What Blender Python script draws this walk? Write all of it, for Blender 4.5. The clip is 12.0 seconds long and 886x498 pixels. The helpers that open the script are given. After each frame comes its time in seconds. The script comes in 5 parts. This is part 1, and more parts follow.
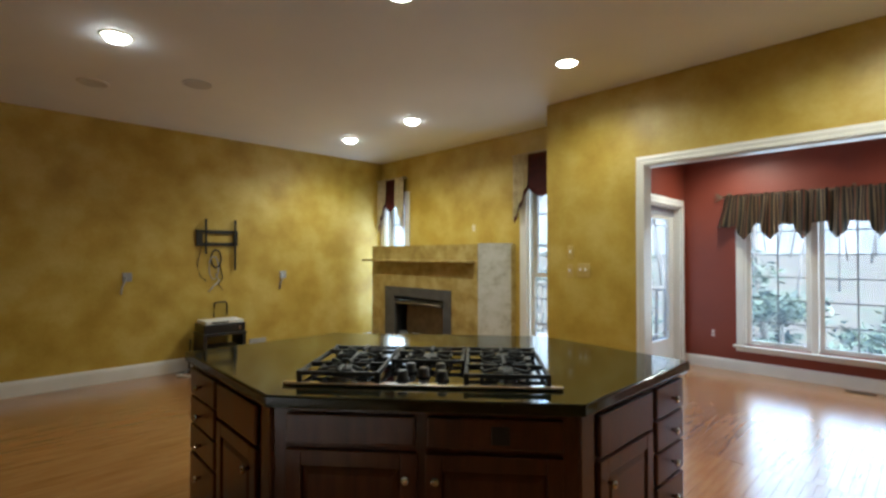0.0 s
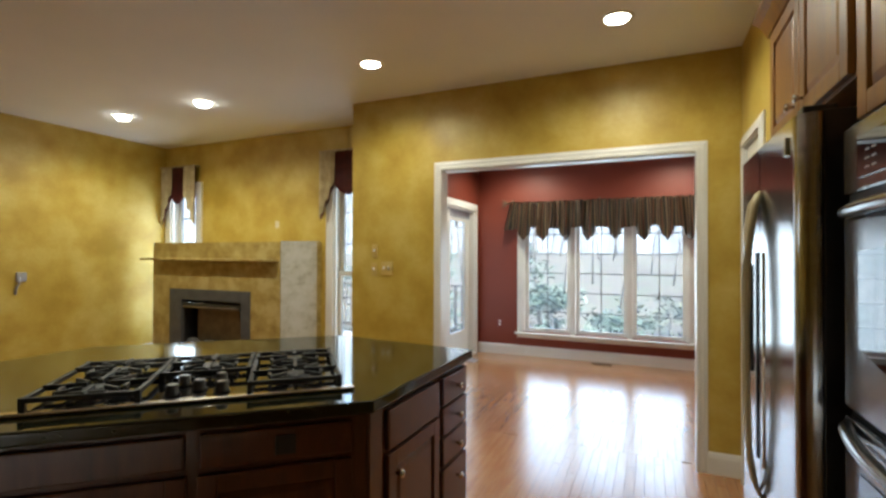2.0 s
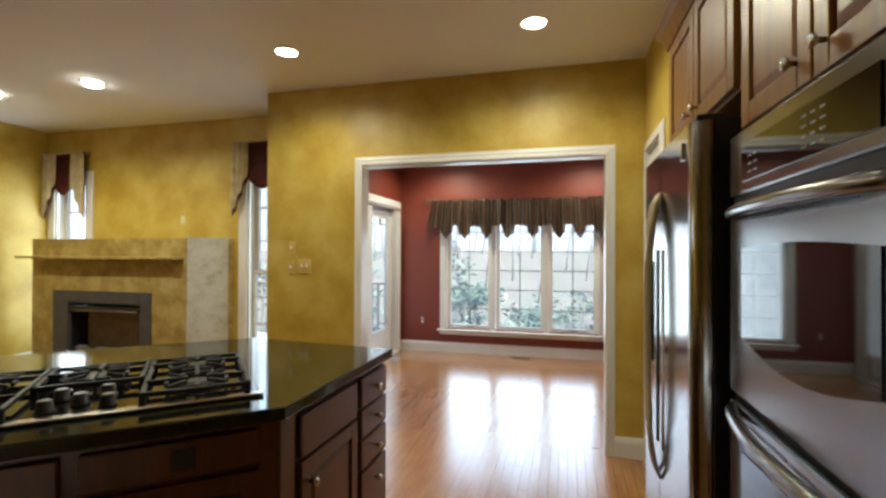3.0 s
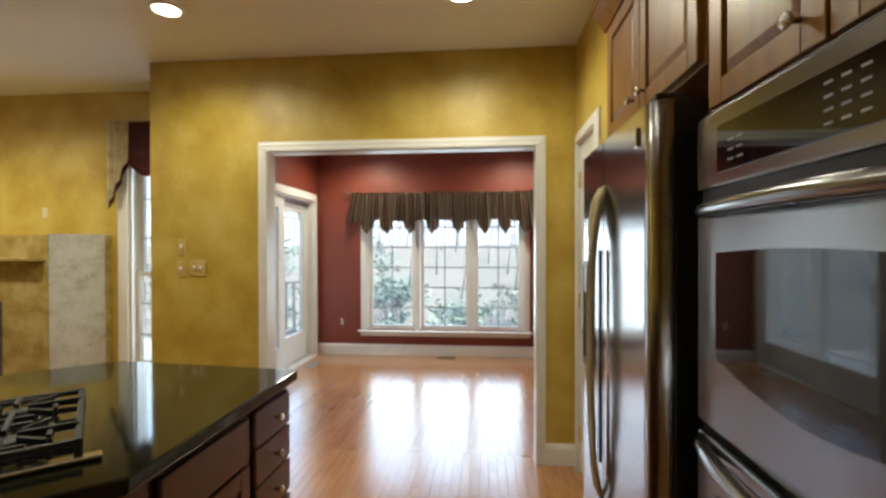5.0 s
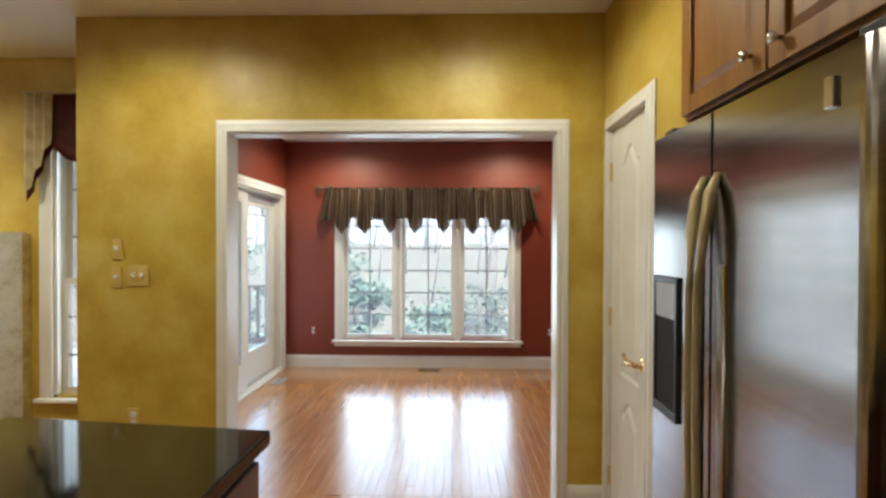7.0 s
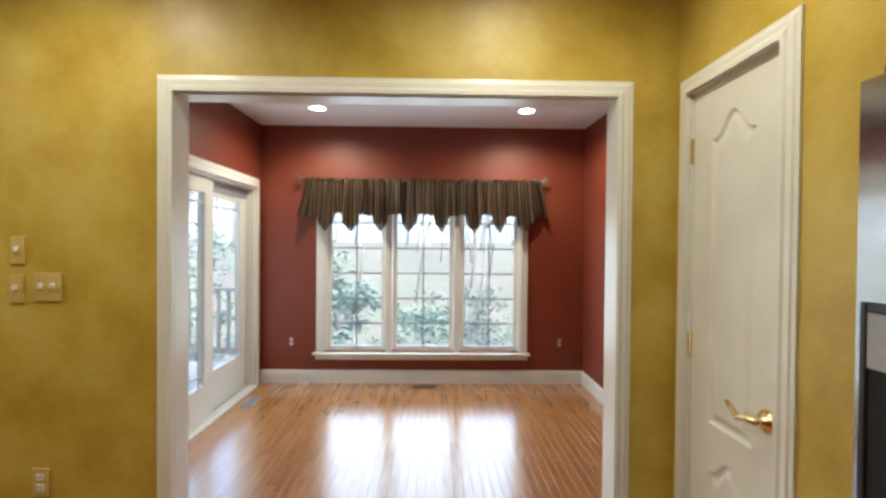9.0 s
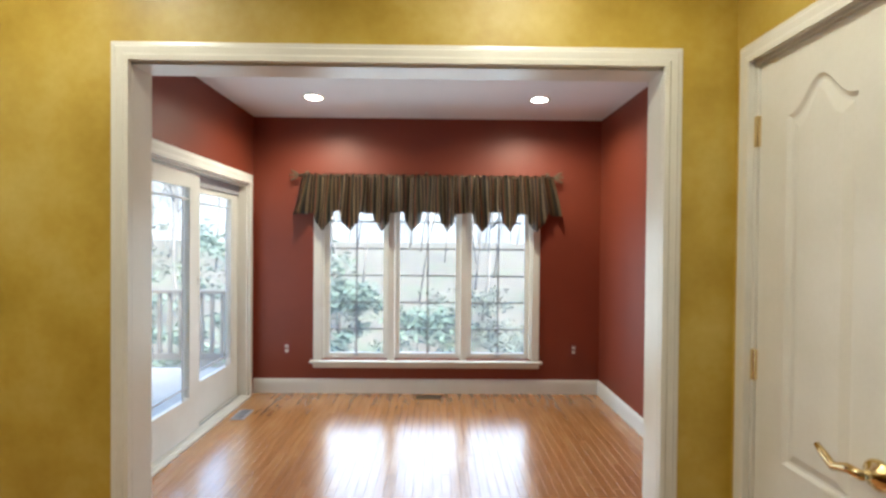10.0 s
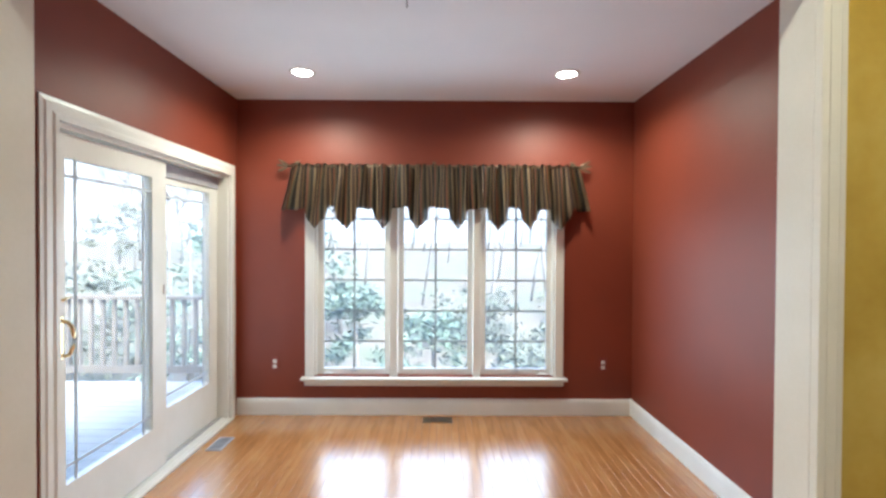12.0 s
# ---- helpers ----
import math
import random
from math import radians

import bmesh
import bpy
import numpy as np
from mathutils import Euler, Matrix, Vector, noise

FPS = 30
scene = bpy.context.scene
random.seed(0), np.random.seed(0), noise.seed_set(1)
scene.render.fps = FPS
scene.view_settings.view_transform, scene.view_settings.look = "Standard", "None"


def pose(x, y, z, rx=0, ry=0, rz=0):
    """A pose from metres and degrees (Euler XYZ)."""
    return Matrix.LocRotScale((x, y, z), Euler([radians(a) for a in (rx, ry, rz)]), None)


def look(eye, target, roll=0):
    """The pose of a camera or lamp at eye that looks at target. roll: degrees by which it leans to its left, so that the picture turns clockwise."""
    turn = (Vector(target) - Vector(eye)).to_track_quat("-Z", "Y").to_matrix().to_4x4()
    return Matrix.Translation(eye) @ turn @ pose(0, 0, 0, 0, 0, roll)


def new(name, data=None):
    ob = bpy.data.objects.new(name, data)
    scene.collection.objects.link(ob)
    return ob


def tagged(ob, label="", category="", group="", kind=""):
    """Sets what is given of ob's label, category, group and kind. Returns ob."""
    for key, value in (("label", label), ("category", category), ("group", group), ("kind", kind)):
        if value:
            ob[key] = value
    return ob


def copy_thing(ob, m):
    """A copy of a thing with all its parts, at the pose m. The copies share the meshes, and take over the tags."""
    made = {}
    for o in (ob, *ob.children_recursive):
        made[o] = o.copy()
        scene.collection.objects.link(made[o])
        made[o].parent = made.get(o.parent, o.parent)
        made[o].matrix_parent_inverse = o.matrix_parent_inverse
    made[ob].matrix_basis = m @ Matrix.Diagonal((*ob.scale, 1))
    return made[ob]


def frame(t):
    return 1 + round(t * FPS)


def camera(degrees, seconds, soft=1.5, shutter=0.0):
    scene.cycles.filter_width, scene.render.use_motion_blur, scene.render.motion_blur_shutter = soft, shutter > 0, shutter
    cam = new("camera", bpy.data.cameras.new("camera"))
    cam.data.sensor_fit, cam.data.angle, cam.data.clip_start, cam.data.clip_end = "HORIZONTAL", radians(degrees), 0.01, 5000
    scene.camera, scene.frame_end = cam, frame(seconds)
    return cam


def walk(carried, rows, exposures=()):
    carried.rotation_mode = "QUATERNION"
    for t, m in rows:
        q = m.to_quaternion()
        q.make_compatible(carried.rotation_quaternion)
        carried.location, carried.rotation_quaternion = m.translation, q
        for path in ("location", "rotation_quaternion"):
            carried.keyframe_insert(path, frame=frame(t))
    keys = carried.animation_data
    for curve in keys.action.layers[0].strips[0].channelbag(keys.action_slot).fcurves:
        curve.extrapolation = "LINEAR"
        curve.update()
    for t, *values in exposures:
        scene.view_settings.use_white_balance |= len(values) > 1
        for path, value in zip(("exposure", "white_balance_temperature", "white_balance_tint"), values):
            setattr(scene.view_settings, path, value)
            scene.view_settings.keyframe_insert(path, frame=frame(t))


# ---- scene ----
cam = camera(86.4, 12.0, soft=2.8)
PATH = [
    (0, (0.17, -0.136, 1.412), (-1.271, 1.25, 1.437), -0.0),
    (0.5, (0.188, -0.126, 1.417), (-1.1, 1.405, 1.437), -0.2),
    (1, (0.208, -0.107, 1.419), (-0.914, 1.549, 1.434), -0.2),
    (1.5, (0.215, -0.085, 1.413), (-0.762, 1.66, 1.43), 0.1),
    (2, (0.219, -0.072, 1.41), (-0.588, 1.758, 1.431), 0.2),
    (2.5, (0.223, -0.054, 1.407), (-0.421, 1.839, 1.424), 0.3),
    (3, (0.227, -0.033, 1.409), (-0.278, 1.902, 1.421), 0.2),
    (3.5, (0.227, 0.015, 1.413), (-0.163, 1.976, 1.418), 0.0),
    (5.5, (0.128, 0.412, 1.454), (-0.022, 2.406, 1.433), 0.1),
    (6, (0.058, 0.541, 1.469), (-0.055, 2.537, 1.441), 0.4),
    (6.5, (-0.019, 0.665, 1.466), (-0.09, 2.663, 1.443), 0.4),
    (7, (-0.073, 0.814, 1.467), (-0.12, 2.814, 1.448), 0.2),
    (7.2, (-0.094, 0.881, 1.461), (-0.128, 2.881, 1.449), 0.2),
    (9, (-0.266, 1.467, 1.48), (-0.23, 3.467, 1.454), 0.5),
    (9.5, (-0.273, 1.635, 1.474), (-0.242, 3.634, 1.45), 0.4),
    (10, (-0.283, 1.795, 1.478), (-0.262, 3.795, 1.453), 0.5),
    (10.5, (-0.307, 1.948, 1.475), (-0.288, 3.948, 1.446), 0.5),
    (11, (-0.34, 2.089, 1.475), (-0.318, 4.089, 1.45), 0.5),
    (11.5, (-0.357, 2.23, 1.479), (-0.332, 4.23, 1.453), 0.5),
    (12, (-0.342, 2.379, 1.475), (-0.331, 4.379, 1.45), 0.3),
]
EXPOSURE = [(0.0, 3.5, 5450, 1), (3.5, 3.6, 6100, 3), (9.5, 3.65, 6100, 3), (12.0, 3.95, 5750, 3)]
walk(cam, [(t, look(eye, target, roll)) for t, eye, target, roll in PATH], EXPOSURE)

# ---- world, sun, exposure ----
world = bpy.data.worlds.new("sky")
scene.world = world
world.use_nodes = True
wn = world.node_tree.nodes
sky = wn.new("ShaderNodeTexSky")
sky.sky_type = "NISHITA"
sky.sun_disc = False
sky.sun_elevation, sky.sun_rotation = radians(38), radians(150)
sky.air_density, sky.dust_density, sky.ozone_density = 1.0, 4.0, 1.0
wn["Background"].inputs["Strength"].default_value = 0.10
world.node_tree.links.new(sky.outputs["Color"], wn["Background"].inputs["Color"])
sun_data = bpy.data.lights.new("sun", "SUN")
sun_data.energy, sun_data.angle, sun_data.color = 0.9, radians(20), (1.0, 0.96, 0.9)
sun = new("sun", sun_data)
sun.matrix_world = look((0, 0, 30), (-12, 21, 0))



def window_light(x, y, z, wide, high, power, toward):
    """The sky's light, standing in the opening of a window."""
    d = bpy.data.lights.new("window_daylight", "AREA")
    d.shape, d.size, d.size_y, d.energy, d.color = "RECTANGLE", wide, high, power, (0.80, 0.90, 1.0)
    new("window_daylight", d).matrix_world = look((x, y, z), (x + toward[0], y + toward[1], z))


window_light(-0.39, 6.45, 1.15, 1.98, 1.55, 2.4, (0, -1))
window_light(-2.10, 5.40, 1.1, 1.6, 1.6, 0.6, (1, 0))
window_light(-5.10, 4.03, 1.3, 0.38, 1.6, 1.0, (0, -1))
window_light(-2.60, 4.03, 1.3, 0.38, 1.6, 0.4, (0, -1))

# ---- small builders ----
# LOW: great room floor height, fitted to the camera's view of its baseboard.
CEIL, RED_CEIL, LOW = 2.74, 2.69, 0.165


def thing(name, at, label="", category="", group="", kind=""):
    ob = new(name)
    ob.location = at
    ob.empty_display_size = 0.1
    bpy.context.view_layer.update()
    return tagged(ob, label, category, group, kind)


def base_of(ob):
    p = Vector((0, 0, 0))
    while ob:
        p += ob.location
        ob = ob.parent
    return p


def part(name, bm, material, parent=None, label="", smooth=False):
    """One mesh object, built at its place in the world, under a thing or a part."""
    me = bpy.data.meshes.new(name)
    if parent is None:
        co = [v.co for v in bm.verts]
        mid = Vector(((min(c.x for c in co) + max(c.x for c in co)) / 2, (min(c.y for c in co) + max(c.y for c in co)) / 2, min(c.z for c in co)))
        shift = mid
    else:
        co = [v.co for v in bm.verts]
        mid = Vector(((min(c.x for c in co) + max(c.x for c in co)) / 2, (min(c.y for c in co) + max(c.y for c in co)) / 2, (min(c.z for c in co) + max(c.z for c in co)) / 2))
        shift = mid
    bmesh.ops.translate(bm, verts=bm.verts, vec=-shift)
    if smooth:
        for f in bm.faces:
            f.smooth = True
    bm.to_mesh(me)
    bm.free()
    for m in material if isinstance(material, (list, tuple)) else [material]:
        me.materials.append(m)
    ob = new(name, me)
    ob.location = shift - base_of(parent) if parent else shift
    if parent:
        ob.parent = parent
    return tagged(ob, label)


def flat_place(x, y, z, turn=0):
    """Local x to the viewer's right, -y towards the viewer, z up."""
    return pose(x, y, z, 0, 0, turn)


def box(bm, x0, x1, y0, y1, z0, z1, m=None, bevel=0.0):
    mat = Matrix.LocRotScale(((x0 + x1) / 2, (y0 + y1) / 2, (z0 + z1) / 2), None, (abs(x1 - x0), abs(y1 - y0), abs(z1 - z0)))
    vs = bmesh.ops.create_cube(bm, size=1, matrix=mat)["verts"]
    if bevel:
        es = list({e for v in vs for e in v.link_edges})
        r = bmesh.ops.bevel(bm, geom=es, offset=bevel, segments=2, affect="EDGES", profile=0.5)
        vs = list({v for f in r["faces"] for v in f.verts} | {v for v in vs if v.is_valid})
    if m is not None:
        bmesh.ops.transform(bm, matrix=m, verts=vs)
    return vs


def boxes(*rows, m=None, bevel=0.0):
    bm = bmesh.new()
    for r in rows:
        box(bm, *r, m=m, bevel=bevel)
    return bm


def tube(bm, points, radius, sides=10, flatten=1.0):
    """A round bar along a line of points; radius may be one number or one per point."""
    pts = [Vector(p) for p in points]
    rings = []
    up = Vector((0, 0, 1))
    for i, p in enumerate(pts):
        d = (pts[min(i + 1, len(pts) - 1)] - pts[max(i - 1, 0)]).normalized()
        a = d.cross(up)
        if a.length < 0.05:
            a = d.cross(Vector((0, 1, 0)))
        a.normalize()
        b = d.cross(a)
        r = radius[i] if isinstance(radius, (list, tuple)) else radius
        rings.append([bm.verts.new(p + r * (math.cos(k * math.tau / sides) * a + flatten * math.sin(k * math.tau / sides) * b)) for k in range(sides)])
    for r0, r1 in zip(rings, rings[1:]):
        for k in range(sides):
            f = bm.faces.new((r0[k], r0[(k + 1) % sides], r1[(k + 1) % sides], r1[k]))
            f.smooth = True
    bm.faces.new(rings[0][::-1])
    bm.faces.new(rings[-1])
    return bm


def lathe(profile, sides=24, m=None):
    """A turned shape from (radius, height) steps round local z."""
    bm = bmesh.new()
    rings = [[bm.verts.new((r * math.cos(k * math.tau / sides), r * math.sin(k * math.tau / sides), h)) for k in range(sides)] for r, h in profile]
    for r0, r1 in zip(rings, rings[1:]):
        for k in range(sides):
            f = bm.faces.new((r0[k], r0[(k + 1) % sides], r1[(k + 1) % sides], r1[k]))
            f.smooth = True
    bm.faces.new(rings[0][::-1])
    bm.faces.new(rings[-1])
    if m is not None:
        bmesh.ops.transform(bm, matrix=m, verts=bm.verts)
    return bm


def prism(points, z0, z1, bevel=0.0):
    bm = bmesh.new()
    low = [bm.verts.new((x, y, z0)) for x, y in points]
    f = bm.faces.new(low)
    r = bmesh.ops.extrude_face_region(bm, geom=[f])
    top = [v for v in r["geom"] if isinstance(v, bmesh.types.BMVert)]
    bmesh.ops.translate(bm, verts=top, vec=(0, 0, z1 - z0))
    bmesh.ops.recalc_face_normals(bm, faces=bm.faces)
    if bevel:
        bmesh.ops.bevel(bm, geom=list(bm.edges), offset=bevel, segments=3, affect="EDGES", profile=0.5)
    return bm


def turned(bm, m):
    bmesh.ops.transform(bm, matrix=m, verts=bm.verts)
    return bm


def profile_strip(points, length, m, s0=0, s1=0):
    """A moulding: a section in local (y, z) swept along local x from 0 to length; s0, s1 slant its ends to a mitre."""
    bm = bmesh.new()
    a = [bm.verts.new((s0 * z, y, z)) for y, z in points]
    b = [bm.verts.new((length + s1 * z, y, z)) for y, z in points]
    n = len(points)
    for i in range(n):
        bm.faces.new((a[i], a[(i + 1) % n], b[(i + 1) % n], b[i]))
    bm.faces.new(a[::-1])
    bm.faces.new(b)
    bmesh.ops.recalc_face_normals(bm, faces=bm.faces)
    return turned(bm, m)


# ---- materials ----
def material(name, colors, rough=0.5, metal=0.0, scale=6.0, stretch=(1, 1, 1), bump=0.05, bump_scale=60.0, rough_spread=0.1, detail=6.0, island=0.0, coat=0.0, ramp=(0.35, 0.65), fine=0.25, bump_distance=0.004, coords="Object"):
    """Two scales of variation in colour, wear in the gloss, fine relief."""
    m = bpy.data.materials.new(name)
    m.use_nodes = True
    nt = m.node_tree
    n, link = nt.nodes, nt.links.new
    b = n["Principled BSDF"]
    geo = n.new("ShaderNodeNewGeometry")
    mp = n.new("ShaderNodeMapping")
    mp.inputs["Scale"].default_value = stretch
    link(geo.outputs["Position"], mp.inputs["Vector"])
    big = n.new("ShaderNodeTexNoise")
    big.inputs["Scale"].default_value, big.inputs["Detail"].default_value = scale, detail
    link(mp.outputs["Vector"], big.inputs["Vector"])
    small = n.new("ShaderNodeTexNoise")
    small.inputs["Scale"].default_value, small.inputs["Detail"].default_value = bump_scale, 4
    link(mp.outputs["Vector"], small.inputs["Vector"])
    cr = n.new("ShaderNodeValToRGB")
    e = cr.color_ramp.elements
    e[0].position, e[1].position = ramp
    e[0].color, e[1].color = (*colors[0], 1), (*colors[-1], 1)
    if len(colors) > 2:
        x = e.new(sum(ramp) / 2)
        x.color = (*colors[1], 1)
    mix = n.new("ShaderNodeMath")
    mix.operation = "MULTIPLY_ADD"
    link(small.outputs["Fac"], mix.inputs[0])
    mix.inputs[1].default_value = fine
    sub = n.new("ShaderNodeMath")
    sub.operation = "SUBTRACT"
    link(big.outputs["Fac"], sub.inputs[0])
    sub.inputs[1].default_value = fine / 2
    link(sub.outputs[0], mix.inputs[2])
    src = mix.outputs[0]
    if island:
        info = n.new("ShaderNodeObjectInfo")
        add = n.new("ShaderNodeMath")
        add.operation = "MULTIPLY_ADD"
        link(info.outputs["Random"], add.inputs[0])
        add.inputs[1].default_value = island
        link(src, add.inputs[2])
        sub2 = n.new("ShaderNodeMath")
        sub2.operation = "SUBTRACT"
        link(add.outputs[0], sub2.inputs[0])
        sub2.inputs[1].default_value = island / 2
        gi = n.new("ShaderNodeMath")
        gi.operation = "MULTIPLY_ADD"
        link(geo.outputs["Random Per Island"], gi.inputs[0])
        gi.inputs[1].default_value = island * 0.5
        link(sub2.outputs[0], gi.inputs[2])
        sub3 = n.new("ShaderNodeMath")
        sub3.operation = "SUBTRACT"
        link(gi.outputs[0], sub3.inputs[0])
        sub3.inputs[1].default_value = island / 4
        src = sub3.outputs[0]
    link(src, cr.inputs["Fac"])
    link(cr.outputs["Color"], b.inputs["Base Color"])
    rr = n.new("ShaderNodeMapRange")
    rr.inputs["To Min"].default_value, rr.inputs["To Max"].default_value = max(0.02, rough - rough_spread), min(1, rough + rough_spread)
    link(big.outputs["Fac"], rr.inputs["Value"])
    link(rr.outputs["Result"], b.inputs["Roughness"])
    b.inputs["Metallic"].default_value = metal
    b.inputs["Coat Weight"].default_value = coat
    b.inputs["Coat Roughness"].default_value = 0.2
    if bump:
        bp = n.new("ShaderNodeBump")
        bp.inputs["Strength"].default_value, bp.inputs["Distance"].default_value = bump, bump_distance
        link(small.outputs["Fac"], bp.inputs["Height"])
        link(bp.outputs["Normal"], b.inputs["Normal"])
    return m


def glowing(name, color, strength):
    m = bpy.data.materials.new(name)
    m.use_nodes = True
    b = m.node_tree.nodes["Principled BSDF"]
    b.inputs["Base Color"].default_value = (*color, 1)
    b.inputs["Emission Color"].default_value = (*color, 1)
    b.inputs["Emission Strength"].default_value = strength
    return m


def veiled_glass(name, veil):
    """Clear pane with a thin even milky film, painting in the view's haze."""
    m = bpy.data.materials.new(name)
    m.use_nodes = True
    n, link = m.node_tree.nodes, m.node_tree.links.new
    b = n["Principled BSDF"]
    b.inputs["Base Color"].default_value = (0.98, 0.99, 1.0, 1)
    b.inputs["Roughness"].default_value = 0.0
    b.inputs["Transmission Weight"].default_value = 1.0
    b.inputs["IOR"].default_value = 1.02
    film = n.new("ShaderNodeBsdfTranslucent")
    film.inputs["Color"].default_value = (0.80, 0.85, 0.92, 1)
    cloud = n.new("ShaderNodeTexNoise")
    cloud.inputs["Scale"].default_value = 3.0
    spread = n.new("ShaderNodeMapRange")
    spread.inputs["To Min"].default_value, spread.inputs["To Max"].default_value = veil * 0.7, veil * 1.3
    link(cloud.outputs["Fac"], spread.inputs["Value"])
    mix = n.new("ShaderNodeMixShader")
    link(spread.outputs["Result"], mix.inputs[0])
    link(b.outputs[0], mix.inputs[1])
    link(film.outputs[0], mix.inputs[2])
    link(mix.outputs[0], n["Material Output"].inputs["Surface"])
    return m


YELLOW = material("yellow_faux_plaster", [(0.40, 0.262, 0.030), (0.50, 0.35, 0.055), (0.59, 0.45, 0.115)], 0.45, scale=3.2, bump=0.12, bump_scale=35, rough_spread=0.12, detail=6, ramp=(0.31, 0.70), fine=0.15)
RED = material("red_satin_paint", [(0.175, 0.031, 0.014), (0.205, 0.038, 0.017)], 0.5, scale=1.6, bump=0.06, bump_scale=160, rough_spread=0.06)
WHITE_CEIL = material("white_ceiling_paint", [(0.80, 0.81, 0.83), (0.84, 0.85, 0.87)], 0.75, scale=1.3, bump=0.1, bump_scale=140)
TRIM = material("white_gloss_trim", [(0.70, 0.68, 0.62), (0.76, 0.74, 0.69)], 0.32, scale=4, bump=0.03, bump_scale=90, rough_spread=0.06)
OUTER = material("outer_siding", [(0.5, 0.48, 0.43), (0.58, 0.55, 0.5)], 0.7)
OAK = material("oak_strip_floor", [(0.29, 0.115, 0.03), (0.38, 0.165, 0.05), (0.46, 0.225, 0.08)], 0.24, scale=5, stretch=(7, 0.7, 7), bump=0.035, bump_scale=30, rough_spread=0.05, island=0.28, ramp=(0.2, 0.8), coat=1.0)
SUBFLOOR = material("dark_joint_wood", [(0.08, 0.03, 0.012), (0.11, 0.045, 0.02)], 0.5)
CHERRY = material("cherry_cabinet_wood", [(0.048, 0.010, 0.0028), (0.075, 0.017, 0.0045), (0.10, 0.027, 0.0075)], 0.33, scale=4, stretch=(6, 6, 0.8), bump=0.04, bump_scale=40, coat=0.3, ramp=(0.3, 0.7))
OAKCAB = material("honey_maple_cabinet_wood", [(0.18, 0.070, 0.008), (0.245, 0.102, 0.012), (0.30, 0.13, 0.018)], 0.42, scale=4, stretch=(6, 6, 0.8), bump=0.04, bump_scale=40, coat=0.08, ramp=(0.3, 0.7))
GRANITE = material("black_green_granite", [(0.006, 0.007, 0.004), (0.02, 0.021, 0.010)], 0.07, scale=70, bump=0.0, bump_scale=300, rough_spread=0.03, coat=0.0, ramp=(0.45, 0.75))
STEEL = material("brushed_stainless", [(0.34, 0.33, 0.32), (0.40, 0.39, 0.38)], 0.15, metal=1.0, scale=1.5, stretch=(1, 1, 40), bump=0.004, bump_scale=50, rough_spread=0.03)
OVENSTEEL = material("satin_oven_steel", [(0.21, 0.207, 0.205), (0.25, 0.247, 0.245)], 0.22, metal=1.0, scale=2.5, bump=0.0, bump_scale=50, rough_spread=0.03)
CHROME = material("satin_nickel", [(0.62, 0.58, 0.5), (0.7, 0.66, 0.58)], 0.2, metal=1.0, bump=0.0)
GOLDEN = material("polished_brass", [(0.80, 0.62, 0.32), (0.88, 0.70, 0.40)], 0.14, metal=1.0, bump=0.0, rough_spread=0.05)
HANDLE = material("champagne_handle_paint", [(0.40, 0.33, 0.17), (0.46, 0.38, 0.21)], 0.35, metal=0.3, bump=0.02)
BLACK = material("black_appliance_paint", [(0.008, 0.008, 0.009), (0.014, 0.013, 0.013)], 0.35, scale=20, bump=0.06, bump_scale=300)
MATTBLACK = material("matt_black_plastic", [(0.006, 0.006, 0.006), (0.010, 0.010, 0.010)], 0.85, bump=0.0)
IRON = material("cast_iron", [(0.006, 0.006, 0.006), (0.012, 0.012, 0.011)], 0.5, scale=30, bump=0.2, bump_scale=220)
DARKGLASS = material("dark_oven_glass", [(0.006, 0.006, 0.007), (0.009, 0.008, 0.008)], 0.04, bump=0.0, rough_spread=0.015)
FIREBRICK = material("tan_firebrick", [(0.16, 0.12, 0.07), (0.22, 0.17, 0.10)], 0.8, scale=12, bump=0.2)
SLATE = material("dark_slate_surround", [(0.055, 0.056, 0.06), (0.085, 0.085, 0.09)], 0.45, scale=9, bump=0.12)
MARBLE_Y = material("ochre_faux_marble", [(0.27, 0.18, 0.045), (0.37, 0.27, 0.08), (0.46, 0.36, 0.15)], 0.35, scale=8, bump=0.06, detail=10, ramp=(0.33, 0.66), fine=0.5)
MARBLE_W = material("pale_faux_marble", [(0.42, 0.39, 0.30), (0.55, 0.53, 0.45), (0.62, 0.60, 0.54)], 0.35, scale=9, bump=0.06, detail=10, ramp=(0.3, 0.62), fine=0.5)
PLASTIC = material("ivory_plastic", [(0.62, 0.55, 0.38), (0.68, 0.6, 0.43)], 0.4, bump=0.0)
WHITEPLASTIC = material("white_plastic", [(0.75, 0.74, 0.72), (0.8, 0.79, 0.77)], 0.4, bump=0.0)
GREYPLASTIC = material("grey_plastic", [(0.3, 0.3, 0.32), (0.4, 0.4, 0.42)], 0.5, bump=0.0)
VENTMETAL = material("brown_vent_metal", [(0.12, 0.09, 0.06), (0.18, 0.14, 0.09)], 0.4, metal=0.6, bump=0.02)
CREAM = material("cream_damask_cloth", [(0.36, 0.28, 0.14), (0.5, 0.41, 0.23)], 0.85, scale=14, bump=0.3, bump_scale=250)
WINE = material("wine_red_cloth", [(0.07, 0.008, 0.006), (0.12, 0.016, 0.012)], 0.7, scale=14, bump=0.3, bump_scale=250)
DECKWOOD = material("pale_weathered_deck_boards", [(0.22, 0.21, 0.20), (0.30, 0.29, 0.28)], 0.7, scale=3, stretch=(1, 6, 1), bump=0.15, island=0.2)
RAILWOOD = material("weathered_grey_rail_wood", [(0.10, 0.085, 0.07), (0.15, 0.13, 0.11)], 0.8, scale=4, bump=0.2)
